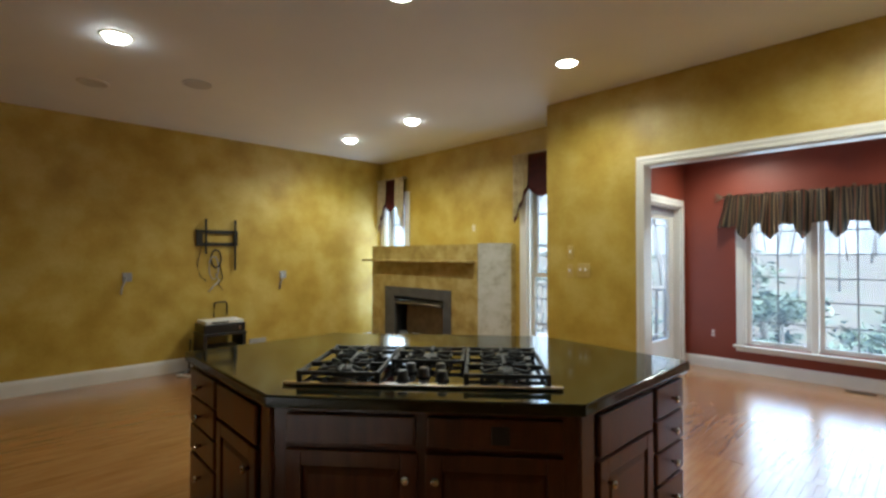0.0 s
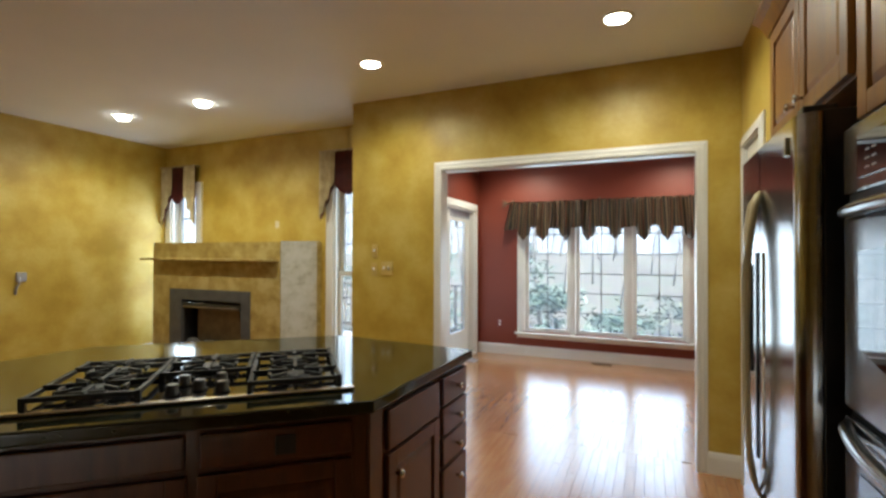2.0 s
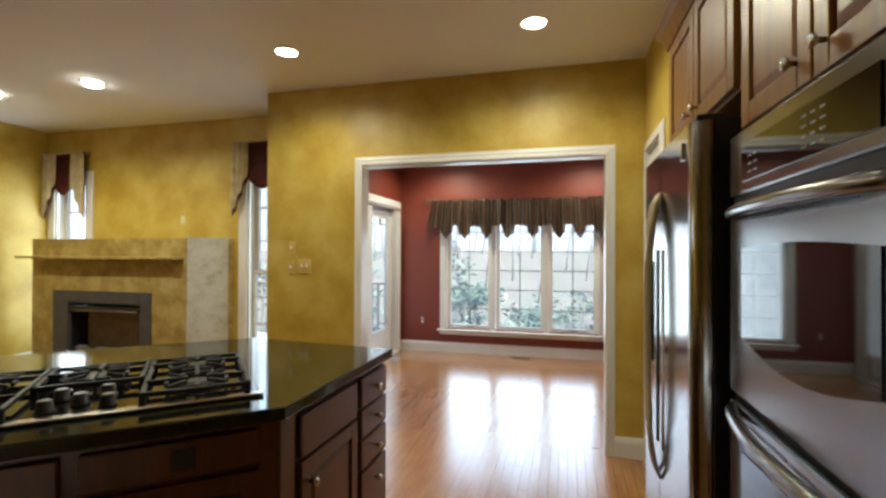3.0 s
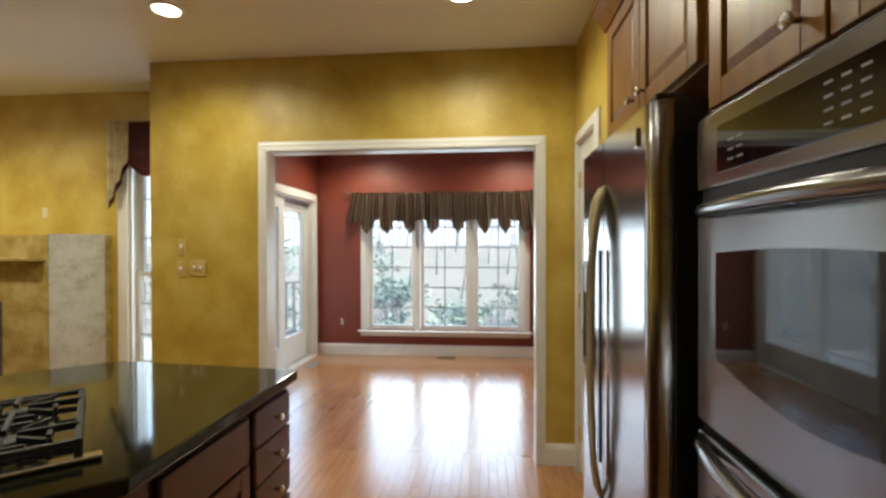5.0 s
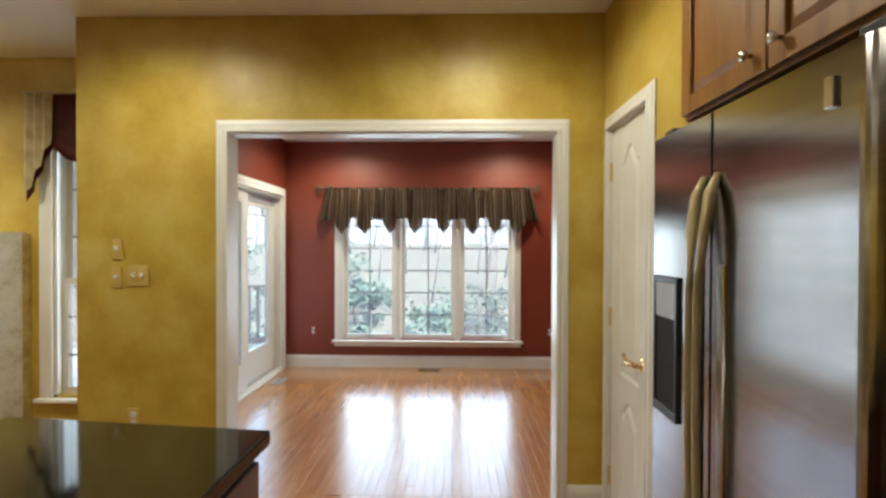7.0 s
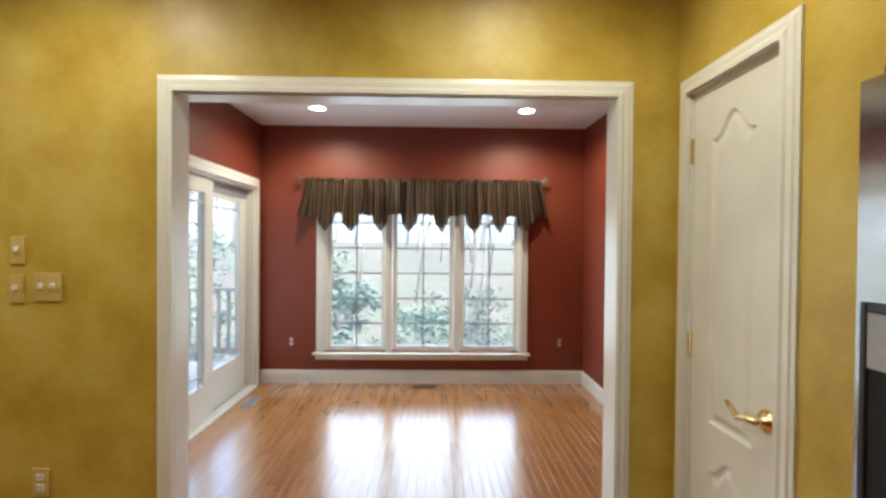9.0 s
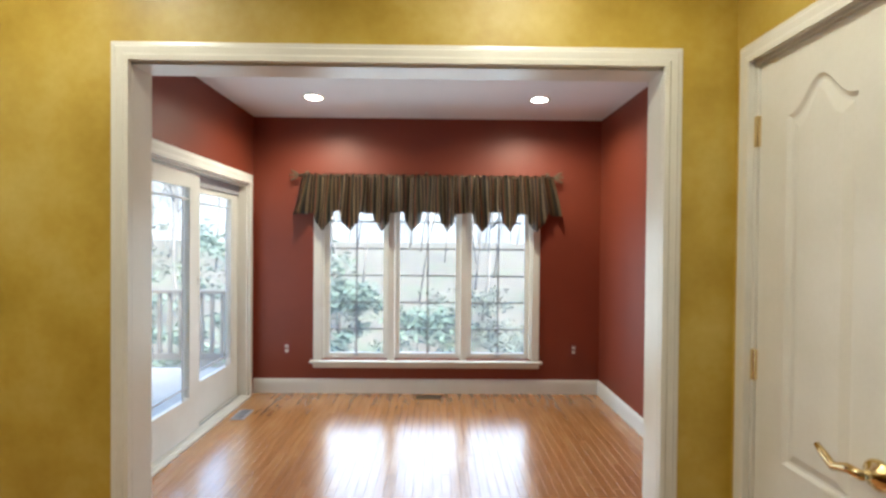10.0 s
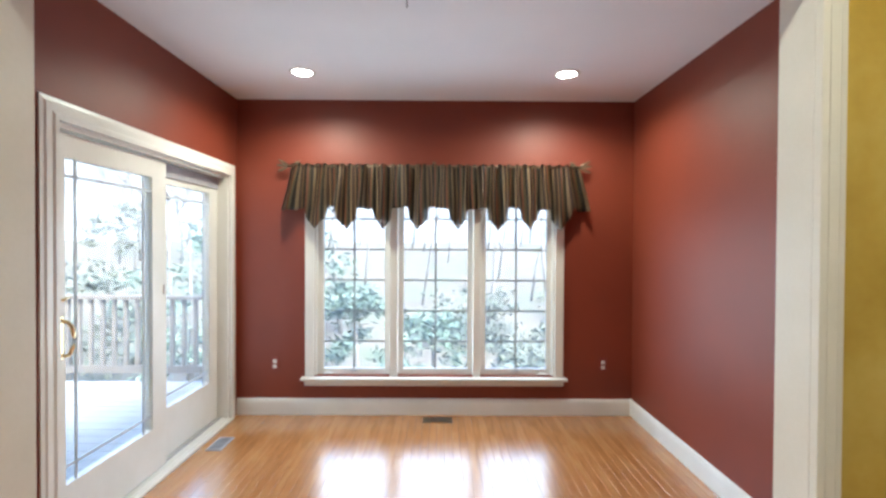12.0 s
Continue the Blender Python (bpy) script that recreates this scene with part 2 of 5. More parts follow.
GROUND = material("leaf_litter_ground", [(0.07, 0.062, 0.048), (0.10, 0.088, 0.07), (0.07, 0.08, 0.05)], 0.95, scale=0.6, bump=0.5, bump_scale=8, bump_distance=0.05)
BARK = material("grey_bark", [(0.09, 0.086, 0.083), (0.14, 0.135, 0.13)], 0.95, scale=6, stretch=(1, 1, 0.3), bump=0.6, bump_scale=25, bump_distance=0.02)
LEAF = material("evergreen_leaves", [(0.065, 0.10, 0.074), (0.085, 0.125, 0.093), (0.11, 0.15, 0.115)], 0.6, scale=2, bump=0.0, island=0.5)
LEAF2 = material("pale_spring_leaves", [(0.075, 0.09, 0.07), (0.11, 0.12, 0.09)], 0.6, scale=2, bump=0.0, island=0.5)
# Pale blue-grey holds the haze of distance, painted into the woods' colour.
FARWOOD = material("far_woods_haze", [(0.075, 0.085, 0.098), (0.115, 0.13, 0.148), (0.165, 0.182, 0.20)], 1.0, scale=0.12, stretch=(3.0, 3.0, 0.5), bump=0.0, bump_scale=1.2, fine=0.6, ramp=(0.3, 0.7))
LAMPGLOW = glowing("warm_lamp_glow", (1.0, 0.93, 0.78), 3.0)
GLASS = veiled_glass("veiled_window_glass", 0.07)


def striped_cloth():
    """Dark striped taffeta: brown, sage, charcoal and rust stripes that run down the cloth."""
    m = material("striped_valance_cloth", [(0.05, 0.035, 0.03), (0.1, 0.08, 0.06)], 0.45, bump=0.15, bump_scale=200)
    nt = m.node_tree
    n, link = nt.nodes, nt.links.new
    uv = n.new("ShaderNodeUVMap")
    sep = n.new("ShaderNodeSeparateXYZ")
    link(uv.outputs["UV"], sep.inputs[0])
    mul = n.new("ShaderNodeMath")
    mul.operation = "MULTIPLY"
    link(sep.outputs["X"], mul.inputs[0])
    mul.inputs[1].default_value = 23.0
    fr = n.new("ShaderNodeMath")
    fr.operation = "FRACT"
    link(mul.outputs[0], fr.inputs[0])
    cr = n.new("ShaderNodeValToRGB")
    cr.color_ramp.interpolation = "CONSTANT"
    cols = [(0.0, (0.05, 0.026, 0.02)), (0.16, (0.19, 0.12, 0.055)), (0.26, (0.014, 0.011, 0.010)), (0.42, (0.18, 0.07, 0.035)), (0.54, (0.10, 0.075, 0.035)), (0.68, (0.014, 0.011, 0.010)), (0.86, (0.22, 0.16, 0.09))]
    e = cr.color_ramp.elements
    e[0].position, e[0].color = cols[0][0], (*cols[0][1], 1)
    e[1].position, e[1].color = cols[-1][0], (*cols[-1][1], 1)
    for p, c in cols[1:-1]:
        x = e.new(p)
        x.color = (*c, 1)
    link(fr.outputs[0], cr.inputs["Fac"])
    link(cr.outputs["Color"], n["Principled BSDF"].inputs["Base Color"])
    return m


STRIPES = striped_cloth()

# ---- structure ----
T = 0.115


def structure(name, bm, mat, label="", category="wall"):
    return tagged(part(name, bm, mat), label, category, kind="structure")


# long yellow wall with the cased opening: front y 3.43, opening x -1.335 to 0.487, top 2.09
WY, WB = 3.43, 3.545
YM = 3.4875
structure("wall_kitchen_north", boxes((-2.205, -1.355, WY, YM, 0, CEIL), (0.508, 0.75, WY, YM, 0, CEIL), (-1.355, 0.508, WY, YM, 2.10, CEIL)), YELLOW, "mottled golden yellow faux-finished wall with a wide cased opening")
structure("wall_red_south", boxes((-2.08, -1.355, YM, WB, 0, RED_CEIL), (0.508, 1.31, YM, WB, 0, RED_CEIL), (-1.355, 0.508, YM, WB, 2.10, RED_CEIL)), RED, "dark red wall round the cased opening")
# return of the yellow wall to the fireplace wall
structure("wall_return", boxes((-2.205, -2.14, YM, 4.0, 0, CEIL)), YELLOW, "golden yellow return wall beside the tall window")
# fireplace wall y 4.0 with two tall windows
W1 = (-5.33, -4.87)
W2 = (-2.83, -2.37)
WZ0, WZ1 = 0.42, 2.2
structure("wall_fireplace", boxes((-5.43, W1[0], 4.0, 4.14, 0, CEIL), (W1[1], W2[0], 4.0, 4.14, 0, CEIL), (W2[1], -2.14, 4.0, 4.14, 0, CEIL),
                                  (*W1, 4.0, 4.14, 0, WZ0), (*W1, 4.0, 4.14, WZ1, CEIL), (*W2, 4.0, 4.14, 0, WZ0), (*W2, 4.0, 4.14, WZ1, CEIL)), YELLOW, "golden yellow fireplace wall with two tall windows")
structure("wall_great_west", boxes((-5.57, -5.43, -3.2, 4.14, LOW, CEIL)), YELLOW, "mottled golden yellow side wall with a television bracket")
structure("wall_south", boxes((-5.57, 1.5, -3.34, -3.2, LOW, CEIL)), YELLOW, "golden yellow wall")
# pantry wall x 0.75 with a door opening y 2.815 to 3.345
DY0, DY1, DZ = 2.815, 3.345, 2.09
structure("wall_pantry", boxes((0.75, 0.86, DY1, 3.43, 0, CEIL), (0.75, 0.86, 2.50, DY0, 0, CEIL), (0.75, 0.86, DY0, DY1, DZ, CEIL)), YELLOW, "golden yellow wall round the pantry door")
structure("wall_kitchen_east", boxes((1.36, 1.5, -3.2, 3.43, 0, CEIL)), YELLOW, "golden yellow wall behind the kitchen units")
# red room
SY0, SY1, SZ = 4.52, 6.27, 2.02
structure("wall_red_west", boxes((-2.14, -2.08, YM, SY0, 0, RED_CEIL), (-2.14, -2.08, SY1, 6.42, 0, RED_CEIL), (-2.14, -2.08, SY0, SY1, SZ, RED_CEIL)), RED, "dark red wall with a sliding glass door")
structure("wall_outer_west", boxes((-2.22, -2.14, 4.14, SY0, -0.3, RED_CEIL), (-2.22, -2.14, SY1, 6.56, -0.3, RED_CEIL), (-2.22, -2.14, SY0, SY1, SZ, RED_CEIL)), OUTER, "pale outer siding")
NX0, NX1, NZ0, NZ1 = -1.42, 0.64, 0.335, 1.99
structure("wall_red_north", boxes((-2.08, NX0, 6.42, 6.56, 0, RED_CEIL), (NX1, 1.31, 6.42, 6.56, 0, RED_CEIL), (NX0, NX1, 6.42, 6.56, 0, NZ0), (NX0, NX1, 6.42, 6.56, NZ1, RED_CEIL)), RED, "dark red wall with a triple window")
structure("wall_red_east", boxes((1.31, 1.45, YM, 6.56, 0, RED_CEIL)), RED, "plain dark red wall")
structure("ceiling", boxes((-5.57, 1.5, -3.34, YM, CEIL, CEIL + 0.12), (-5.57, -2.14, YM, 4.14, CEIL, CEIL + 0.12)), WHITE_CEIL, "flat off-white ceiling with recessed lamps", "ceiling")
structure("ceiling_red_room", boxes((-2.2, 1.45, YM + 0.002, 6.56, RED_CEIL, CEIL + 0.12)), WHITE_CEIL, "flat white ceiling of the red room", "ceiling")


# floors
STEP = -2.47
floor = structure("floor", boxes((STEP, 1.45, -3.3, 6.5, -0.06, -0.012)), SUBFLOOR, "glossy golden oak strip floor", "floor")
floor_low = structure("floor_great_room", boxes((-5.5, STEP, -3.3, 4.1, -0.06, LOW - 0.012)), SUBFLOOR, "glossy golden oak strip floor of the great room", "floor")
# Riser added to close the raised floor, unseen behind the island.
structure("added_riser", boxes((STEP, STEP + 0.02, -3.2, 4.0, 0, LOW)), TRIM, "added white riser, out of view, up to the raised great room floor", "step")

BASE = [(0, 0), (-0.014, 0), (-0.014, 0.105), (-0.010, 0.125), (-0.004, 0.14), (0, 0.14)]


def baseboard(x, y, z, turn, length):
    ob = structure("baseboard", profile_strip(BASE, length, flat_place(x, y, z, turn)), TRIM, "white moulded baseboard along the wall foot", "baseboard")
    return ob


baseboard(-2.205, WY, 0, 0, 0.802)
baseboard(0.555, WY, 0, 0, 0.195)
baseboard(-2.08, 6.42, 0, 0, 3.39)
baseboard(1.31, 6.42, 0, -90, 2.875)
baseboard(-5.43, -3.2, LOW, 90, 7.1)

# casing of the wide opening
CAS = [(0, 0), (-0.022, 0), (-0.022, 0.016), (-0.016, 0.024), (-0.016, 0.046), (-0.011, 0.052), (-0.009, 0.066), (0, 0.066)]


def casing(name, x0, x1, z1, at, label, z0=0.0, width=0.066):
    """Moulded casing, mitred, on the face that local y=0 makes; x0..x1 the clear opening, z1 its head."""
    k = width / 0.066
    prof = [(y, z * k) for y, z in CAS]
    ob = thing(name, at @ Vector((0, 0, 0)), label, "door casing", kind="structure")
    left = profile_strip([(y, -z) for y, z in prof], z1 - z0, at @ pose(x0, 0, z0) @ Matrix(((0, 0, 1, 0), (0, 1, 0, 0), (1, 0, 0, 0), (0, 0, 0, 1))), 0, -1)
    part("side_casing", left, TRIM, ob)
    right = profile_strip(prof, z1 - z0, at @ pose(x1, 0, z0) @ Matrix(((0, 0, 1, 0), (0, 1, 0, 0), (1, 0, 0, 0), (0, 0, 0, 1))), 0, 1)
    part("side_casing", right, TRIM, ob)
    part("head_casing", profile_strip(prof, x1 - x0, at @ pose(x0, 0, z1), -1, 1), TRIM, ob)
    return ob


c = casing("trim_opening", -1.337, 0.490, 2.09, flat_place(0, WY, 0), "white moulded casing round the wide opening")
part("jamb", boxes((-1.355, -1.337, WY + 0.002, WB - 0.002, 0, 2.10)), TRIM, c)
part("jamb", boxes((0.490, 0.508, WY + 0.002, WB - 0.002, 0, 2.10)), TRIM, c)
part("head_jamb", boxes((-1.337, 0.490, WY + 0.002, WB - 0.002, 2.082, 2.10)), TRIM, c)


# recessed lamps
def lamp(x, y, z, power, drop=0.0, color=(1.0, 0.90, 0.70), spread=164):
    ob = thing("recessed_ceiling_lamp", (x, y, z), "round recessed ceiling lamp with white trim, lit", "ceiling lamp", "recessed ceiling lamps")
    part("trim_ring", lathe([(0.068, -0.001), (0.070, -0.006), (0.092, -0.004), (0.094, 0.0), (0.068, 0.0)], 28, pose(x, y, z)), TRIM, ob)
    part("bulb", lathe([(0.02, -0.008 - drop), (0.05, -0.006 - drop * 0.8), (0.067, -0.002 - drop * 0.3), (0.067, 0.0)], 24, pose(x, y, z)), LAMPGLOW, ob, "glowing frosted bulb face")
    d = bpy.data.lights.new("downlight", "SPOT")
    d.energy, d.color, d.spot_size, d.spot_blend, d.shadow_soft_size = power, color, radians(spread), 0.6, 0.06
    l = new("downlight", d)
    l.location = (x, y, z - 0.03 - drop)


KP, GP, RP = 3.7, 5.0, 6.2
for x, y in ((-1.58, 2.74), (0.045, 2.74)):
    lamp(x, y, CEIL, KP)
lamp(-1.70, 1.36, CEIL, 2.0)
lamp(0.045, 1.36, CEIL, 0.5)
for x, y, p in ((-3.26, 0.41, 0.6), (-3.40, 2.87, GP), (-4.49, 2.86, GP)):
    lamp(x, y, CEIL, p, 0.03)
for x, y in ((-1.335, 5.77), (0.56, 5.77)):
    lamp(x, y, RED_CEIL, RP)
GRILLE = material("grey_speaker_mesh", [(0.56, 0.56, 0.56), (0.64, 0.64, 0.64)], 0.7, bump=0.2, bump_scale=400)
for x, y in ((-3.79, 1.02), (-4.31, 0.43)):
    ob = tagged(part("ceiling_speaker", lathe([(0.0001, -0.004), (0.085, -0.004), (0.095, -0.008), (0.105, 0.0), (0.0001, 0.0)], 28, pose(x, y, CEIL)), GRILLE), "round flush ceiling speaker grille, painted over", "speaker", "ceiling speakers")


# triple window of the red room
def triple_window():
    y = 6.42
    ob = thing("window_1", (-0.39, y, NZ0), "white triple casement window with grilles, daylit", "window", kind="structure")
    x0, x1 = NX0, NX1
    part("side_casing", boxes((x0 - 0.075, x0, y - 0.02, y, NZ0 - 0.01, NZ1), bevel=0.004), TRIM, ob)
    part("side_casing", boxes((x1, x1 + 0.075, y - 0.02, y, NZ0 - 0.01, NZ1), bevel=0.004), TRIM, ob)
    part("head_casing", boxes((x0 - 0.075, x1 + 0.075, y - 0.02, y, NZ1, NZ1 + 0.075), bevel=0.004), TRIM, ob)
    part("window_sill", boxes((x0 - 0.105, x1 + 0.105, y - 0.06, y + 0.1, NZ0 - 0.035, NZ0 - 0.01), bevel=0.006), TRIM, ob)
    part("apron", boxes((x0 - 0.08, x1 + 0.08, y - 0.018, y, NZ0 - 0.085, NZ0 - 0.035), bevel=0.004), TRIM, ob)
    part("window_frame", boxes((x0, x0 + 0.02, y + 0.002, y + 0.13, NZ0 - 0.01, NZ1), (x1 - 0.02, x1, y + 0.002, y + 0.13, NZ0 - 0.01, NZ1), (x0, x1, y + 0.002, y + 0.13, NZ1 - 0.02, NZ1)), TRIM, ob)
    panes = [(-1.35, -0.82), (-0.66, -0.105), (0.05, 0.58)]
    for a, b in ((-0.775, -0.705), (-0.06, 0.005)):
        part("mullion", boxes((a, b, y - 0.004, y + 0.12, NZ0 - 0.01, NZ1 - 0.02), bevel=0.004), TRIM, ob)
    sash_lim = [(-1.40, -0.775), (-0.705, -0.06), (0.005, 0.62)]
    z0, z1 = 0.385, 1.94
    for (a, b), (sa, sb) in zip(panes, sash_lim):
        s = part("sash", boxes((sa, a, y + 0.04, y + 0.085, NZ0 - 0.01, NZ1 - 0.02), (b, sb, y + 0.04, y + 0.085, NZ0 - 0.01, NZ1 - 0.02), (a, b, y + 0.04, y + 0.085, NZ0 - 0.01, z0), (a, b, y + 0.04, y + 0.085, z1, NZ1 - 0.02)), TRIM, ob)
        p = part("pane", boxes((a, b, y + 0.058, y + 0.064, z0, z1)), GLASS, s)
        p.visible_shadow = False
        for k in range(1, 6):
            z = 0.357 + 0.265 * k
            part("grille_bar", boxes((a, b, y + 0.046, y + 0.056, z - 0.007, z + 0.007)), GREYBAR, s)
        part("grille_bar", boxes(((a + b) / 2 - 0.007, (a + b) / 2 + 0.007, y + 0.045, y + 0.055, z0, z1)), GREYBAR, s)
        if (a, b) != panes[1]:
            cx = (sa + 0.09) if a < 0 else sb - 0.09
            crank = part("crank", tube(bmesh.new(), [(cx - 0.03, y + 0.02, NZ0 + 0.005), (cx, y + 0.015, NZ0 + 0.02), (cx + 0.05, y + 0.012, NZ0 + 0.012)], 0.008), WHITEPLASTIC, s, "small white crank handle")
            part("latch", boxes(((a + b) / 2 - 0.03, (a + b) / 2 + 0.03, y + 0.03, y + 0.045, z0 - 0.02, z0 - 0.008), bevel=0.003), GREYPLASTIC, s)


PALEBAR = material("pale_grille", [(0.42, 0.44, 0.46), (0.5, 0.52, 0.54)], 0.5, bump=0.0)
# Triple and tall window bars: backlit shade is put into this darker grey.
GREYBAR = material("backlit_grey_grille", [(0.16, 0.17, 0.19), (0.22, 0.23, 0.25)], 0.5, bump=0.0)
triple_window()


# striped valance on a rod with leaf finials
def valance():
    y = 6.345
    ob = thing("window_valance", (-0.395, y, 1.59), "gathered dark striped valance with pointed hem on a leaf-ended rod", "valance")
    tails = [-1.375, -1.13, -0.83, -0.54, -0.21, 0.12, 0.38, 0.62]
    bm = bmesh.new()
    uvl = bm.loops.layers.uv.new("UVMap")
    nx, nz, xa, xb = 420, 14, -1.60, 0.815
    rng = random.Random(4)
    ph = [rng.uniform(0, 6.28) for _ in range(6)]

    def hem(x):
        if x < tails[0] - 0.12 or x > tails[-1] + 0.11:
            return 1.745
        d = min(abs(x - t - 0.012) for t in tails)
        top = 1.765 + 0.012 * math.sin(9 * x)
        if d < 0.07:
            return 1.585 + 1.35 * d
        return min(top, 1.68 + (d - 0.07) * 5.5)

    cols = []
    for i in range(nx + 1):
        u = i / nx
        x = xa + (xb - xa) * u
        h = hem(x)
        col = []
        for j in range(nz + 1):
            v = j / nz
            z = 2.13 + (h - 2.13) * v
            amp = 0.013 + 0.030 * v
            w = math.sin(62 * x + 1.6 * math.sin(7 * x) + ph[0]) * 0.7 + math.sin(37 * x + ph[1] + 0.9 * v) * 0.6 + math.sin(121 * x + ph[2]) * 0.25 * (1 - v)
            flare = ((u - 0.5) * 0.03 + 0.07 * (2 * u - 1) ** 9) * v
            col.append(bm.verts.new((x + flare + 0.006 * math.sin(31 * x + 3 * v), y - 0.01 - 0.02 * v - amp * w, z + (0.008 * math.sin(90 * x) if j == 0 else 0))))
        cols.append(col)
    for i in range(nx):
        for j in range(nz):
            f = bm.faces.new((cols[i][j], cols[i][j + 1], cols[i + 1][j + 1], cols[i + 1][j]))
            f.smooth = True
            for l, uu in zip(f.loops, (i, i, i + 1, i + 1)):
                l[uvl].uv = (uu / nx, 0)
    bmesh.ops.solidify(bm, geom=bm.faces, thickness=0.003)
    part("cloth", bm, STRIPES, ob)
    part("rod", tube(bmesh.new(), [(-1.63, y, 2.115), (0.84, y, 2.115)], 0.011), VENTMETAL, ob)
    for s, xx in ((-1, -1.61), (1, 0.82)):
        bm = bmesh.new()
        for a in (-26, 4, 30):
            m = pose(xx, y, 2.115, 0, -a if s > 0 else 180 + a, 0)
            leaf = bmesh.ops.create_uvsphere(bm, u_segments=10, v_segments=6, radius=1.0, matrix=m @ Matrix.LocRotScale((0.06, 0, 0), None, (0.05, 0.005, 0.012)))
        part("leaf_finial", bm, VENTMETAL, ob, "dark metal leaf finial", True)
    for xx in (-1.56, -0.4, 0.78):
        part("bracket", boxes((xx - 0.008, xx + 0.008, y, 6.42, 2.10, 2.15), (xx - 0.015, xx + 0.015, 6.41, 6.42, 2.08, 2.17)), VENTMETAL, ob)


valance()


# sliding glass door in the wall x -2.08, facing +x
def sliding_door():
    x = -2.08
    ob = thing("door_1", (x, 5.4, 0), "white sliding glass patio door with brass handle", "sliding door", kind="structure")
    M = flat_place(x, 0, 0, 90)   # local x runs along world y
    prof = [(y, z * 1.45) for y, z in CAS]
    sw = Matrix(((0, 0, 1, 0), (0, 1, 0, 0), (1, 0, 0, 0), (0, 0, 0, 1)))
    a, b, h = SY0, SY1, SZ
    part("side_casing", profile_strip([(y, -z) for y, z in prof], h, M @ pose(a, 0, 0) @ sw, 0, -1), TRIM, ob)
    part("side_casing", profile_strip(prof, h, M @ pose(b, 0, 0) @ sw, 0, 1), TRIM, ob)
    part("head_casing", profile_strip(prof, b - a, M @ pose(a, 0, h), -1, 1), TRIM, ob)
    part("jamb", boxes((a, a + 0.025, 0.002, 0.138, 0, h), m=M), TRIM, ob)
    part("jamb", boxes((b - 0.025, b, 0.002, 0.138, 0, h), m=M), TRIM, ob)
    part("head_jamb", boxes((a + 0.025, b - 0.025, 0.002, 0.138, h - 0.025, h), m=M), TRIM, ob)
    part("threshold", boxes((a, b, -0.03, 0.0, 0.002, 0.022), (a, b, 0.0, 0.16, 0.002, 0.03), m=M, bevel=0.003), TRIM, ob)
    part("track", boxes((a + 0.025, b - 0.025, 0.055, 0.06, 0.03, 0.042), (a + 0.025, b - 0.025, 0.112, 0.117, 0.03, 0.042), m=M), GREYPLASTIC, ob, "grey metal track")
    part("screen_roll_head", boxes((5.44, b - 0.03, 0.072, 0.12, 1.90, h - 0.026), m=M, bevel=0.005), GREYPLASTIC, ob, "grey blind cassette")

    def leaf(y0, y1, gy0, gy1, d0, d1, gz0, gz1):
        s = part("sash", boxes((y0, gy0, d0, d1, 0.042, 1.985), (gy1, y1, d0, d1, 0.042, 1.985), (gy0, gy1, d0, d1, 0.042, gz0), (gy0, gy1, d0, d1, gz1, 1.985), m=M), TRIM, ob)
        dm = (d0 + d1) / 2
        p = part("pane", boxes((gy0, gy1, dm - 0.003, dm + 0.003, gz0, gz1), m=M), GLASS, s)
        p.visible_shadow = False
        for yy in (gy0 + 0.075, gy1 - 0.075):
            part("grille_bar", boxes((yy - 0.006, yy + 0.006, dm - 0.014, dm - 0.006, gz0, gz1), m=M), PALEBAR, s)
        for zz in (gz0 + 0.085, gz1 - 0.085):
            part("grille_bar", boxes((gy0, gy1, dm - 0.0135, dm - 0.0055, zz - 0.006, zz + 0.006), m=M), PALEBAR, s)
        return s

    s = leaf(a + 0.027, 5.43, 4.61, 5.285, 0.03, 0.07, 0.315, 1.87)
    leaf(5.36, b - 0.027, 5.45, b - 0.16, 0.085, 0.125, 0.36, 1.86)
    hy = 4.575
    part("pull_handle", tube(bmesh.new(), [M @ Vector(p) for p in ((hy, 0.03, 0.94), (hy, -0.015, 0.945), (hy, -0.035, 0.985), (hy, -0.038, 1.03), (hy, -0.03, 1.075), (hy, -0.01, 1.10), (hy, 0.03, 1.105))], 0.009), GOLDEN, s, "curved brass pull handle")
    part("handle_plate", boxes((hy - 0.016, hy + 0.016, 0.024, 0.03, 0.92, 1.125), m=M, bevel=0.003), GOLDEN, s, "brass plate")
    part("thumb_turn", tube(bmesh.new(), [M @ Vector(p) for p in ((hy - 0.005, 0.03, 1.20), (hy - 0.005, 0.012, 1.20), (hy + 0.04, 0.01, 1.215))], 0.007), GOLDEN, s, "brass thumb turn")
    part("latch_stop", boxes((5.395, 5.415, 0.02, 0.03, 1.14, 1.2), m=M, bevel=0.002), WHITEPLASTIC, s)


sliding_door()


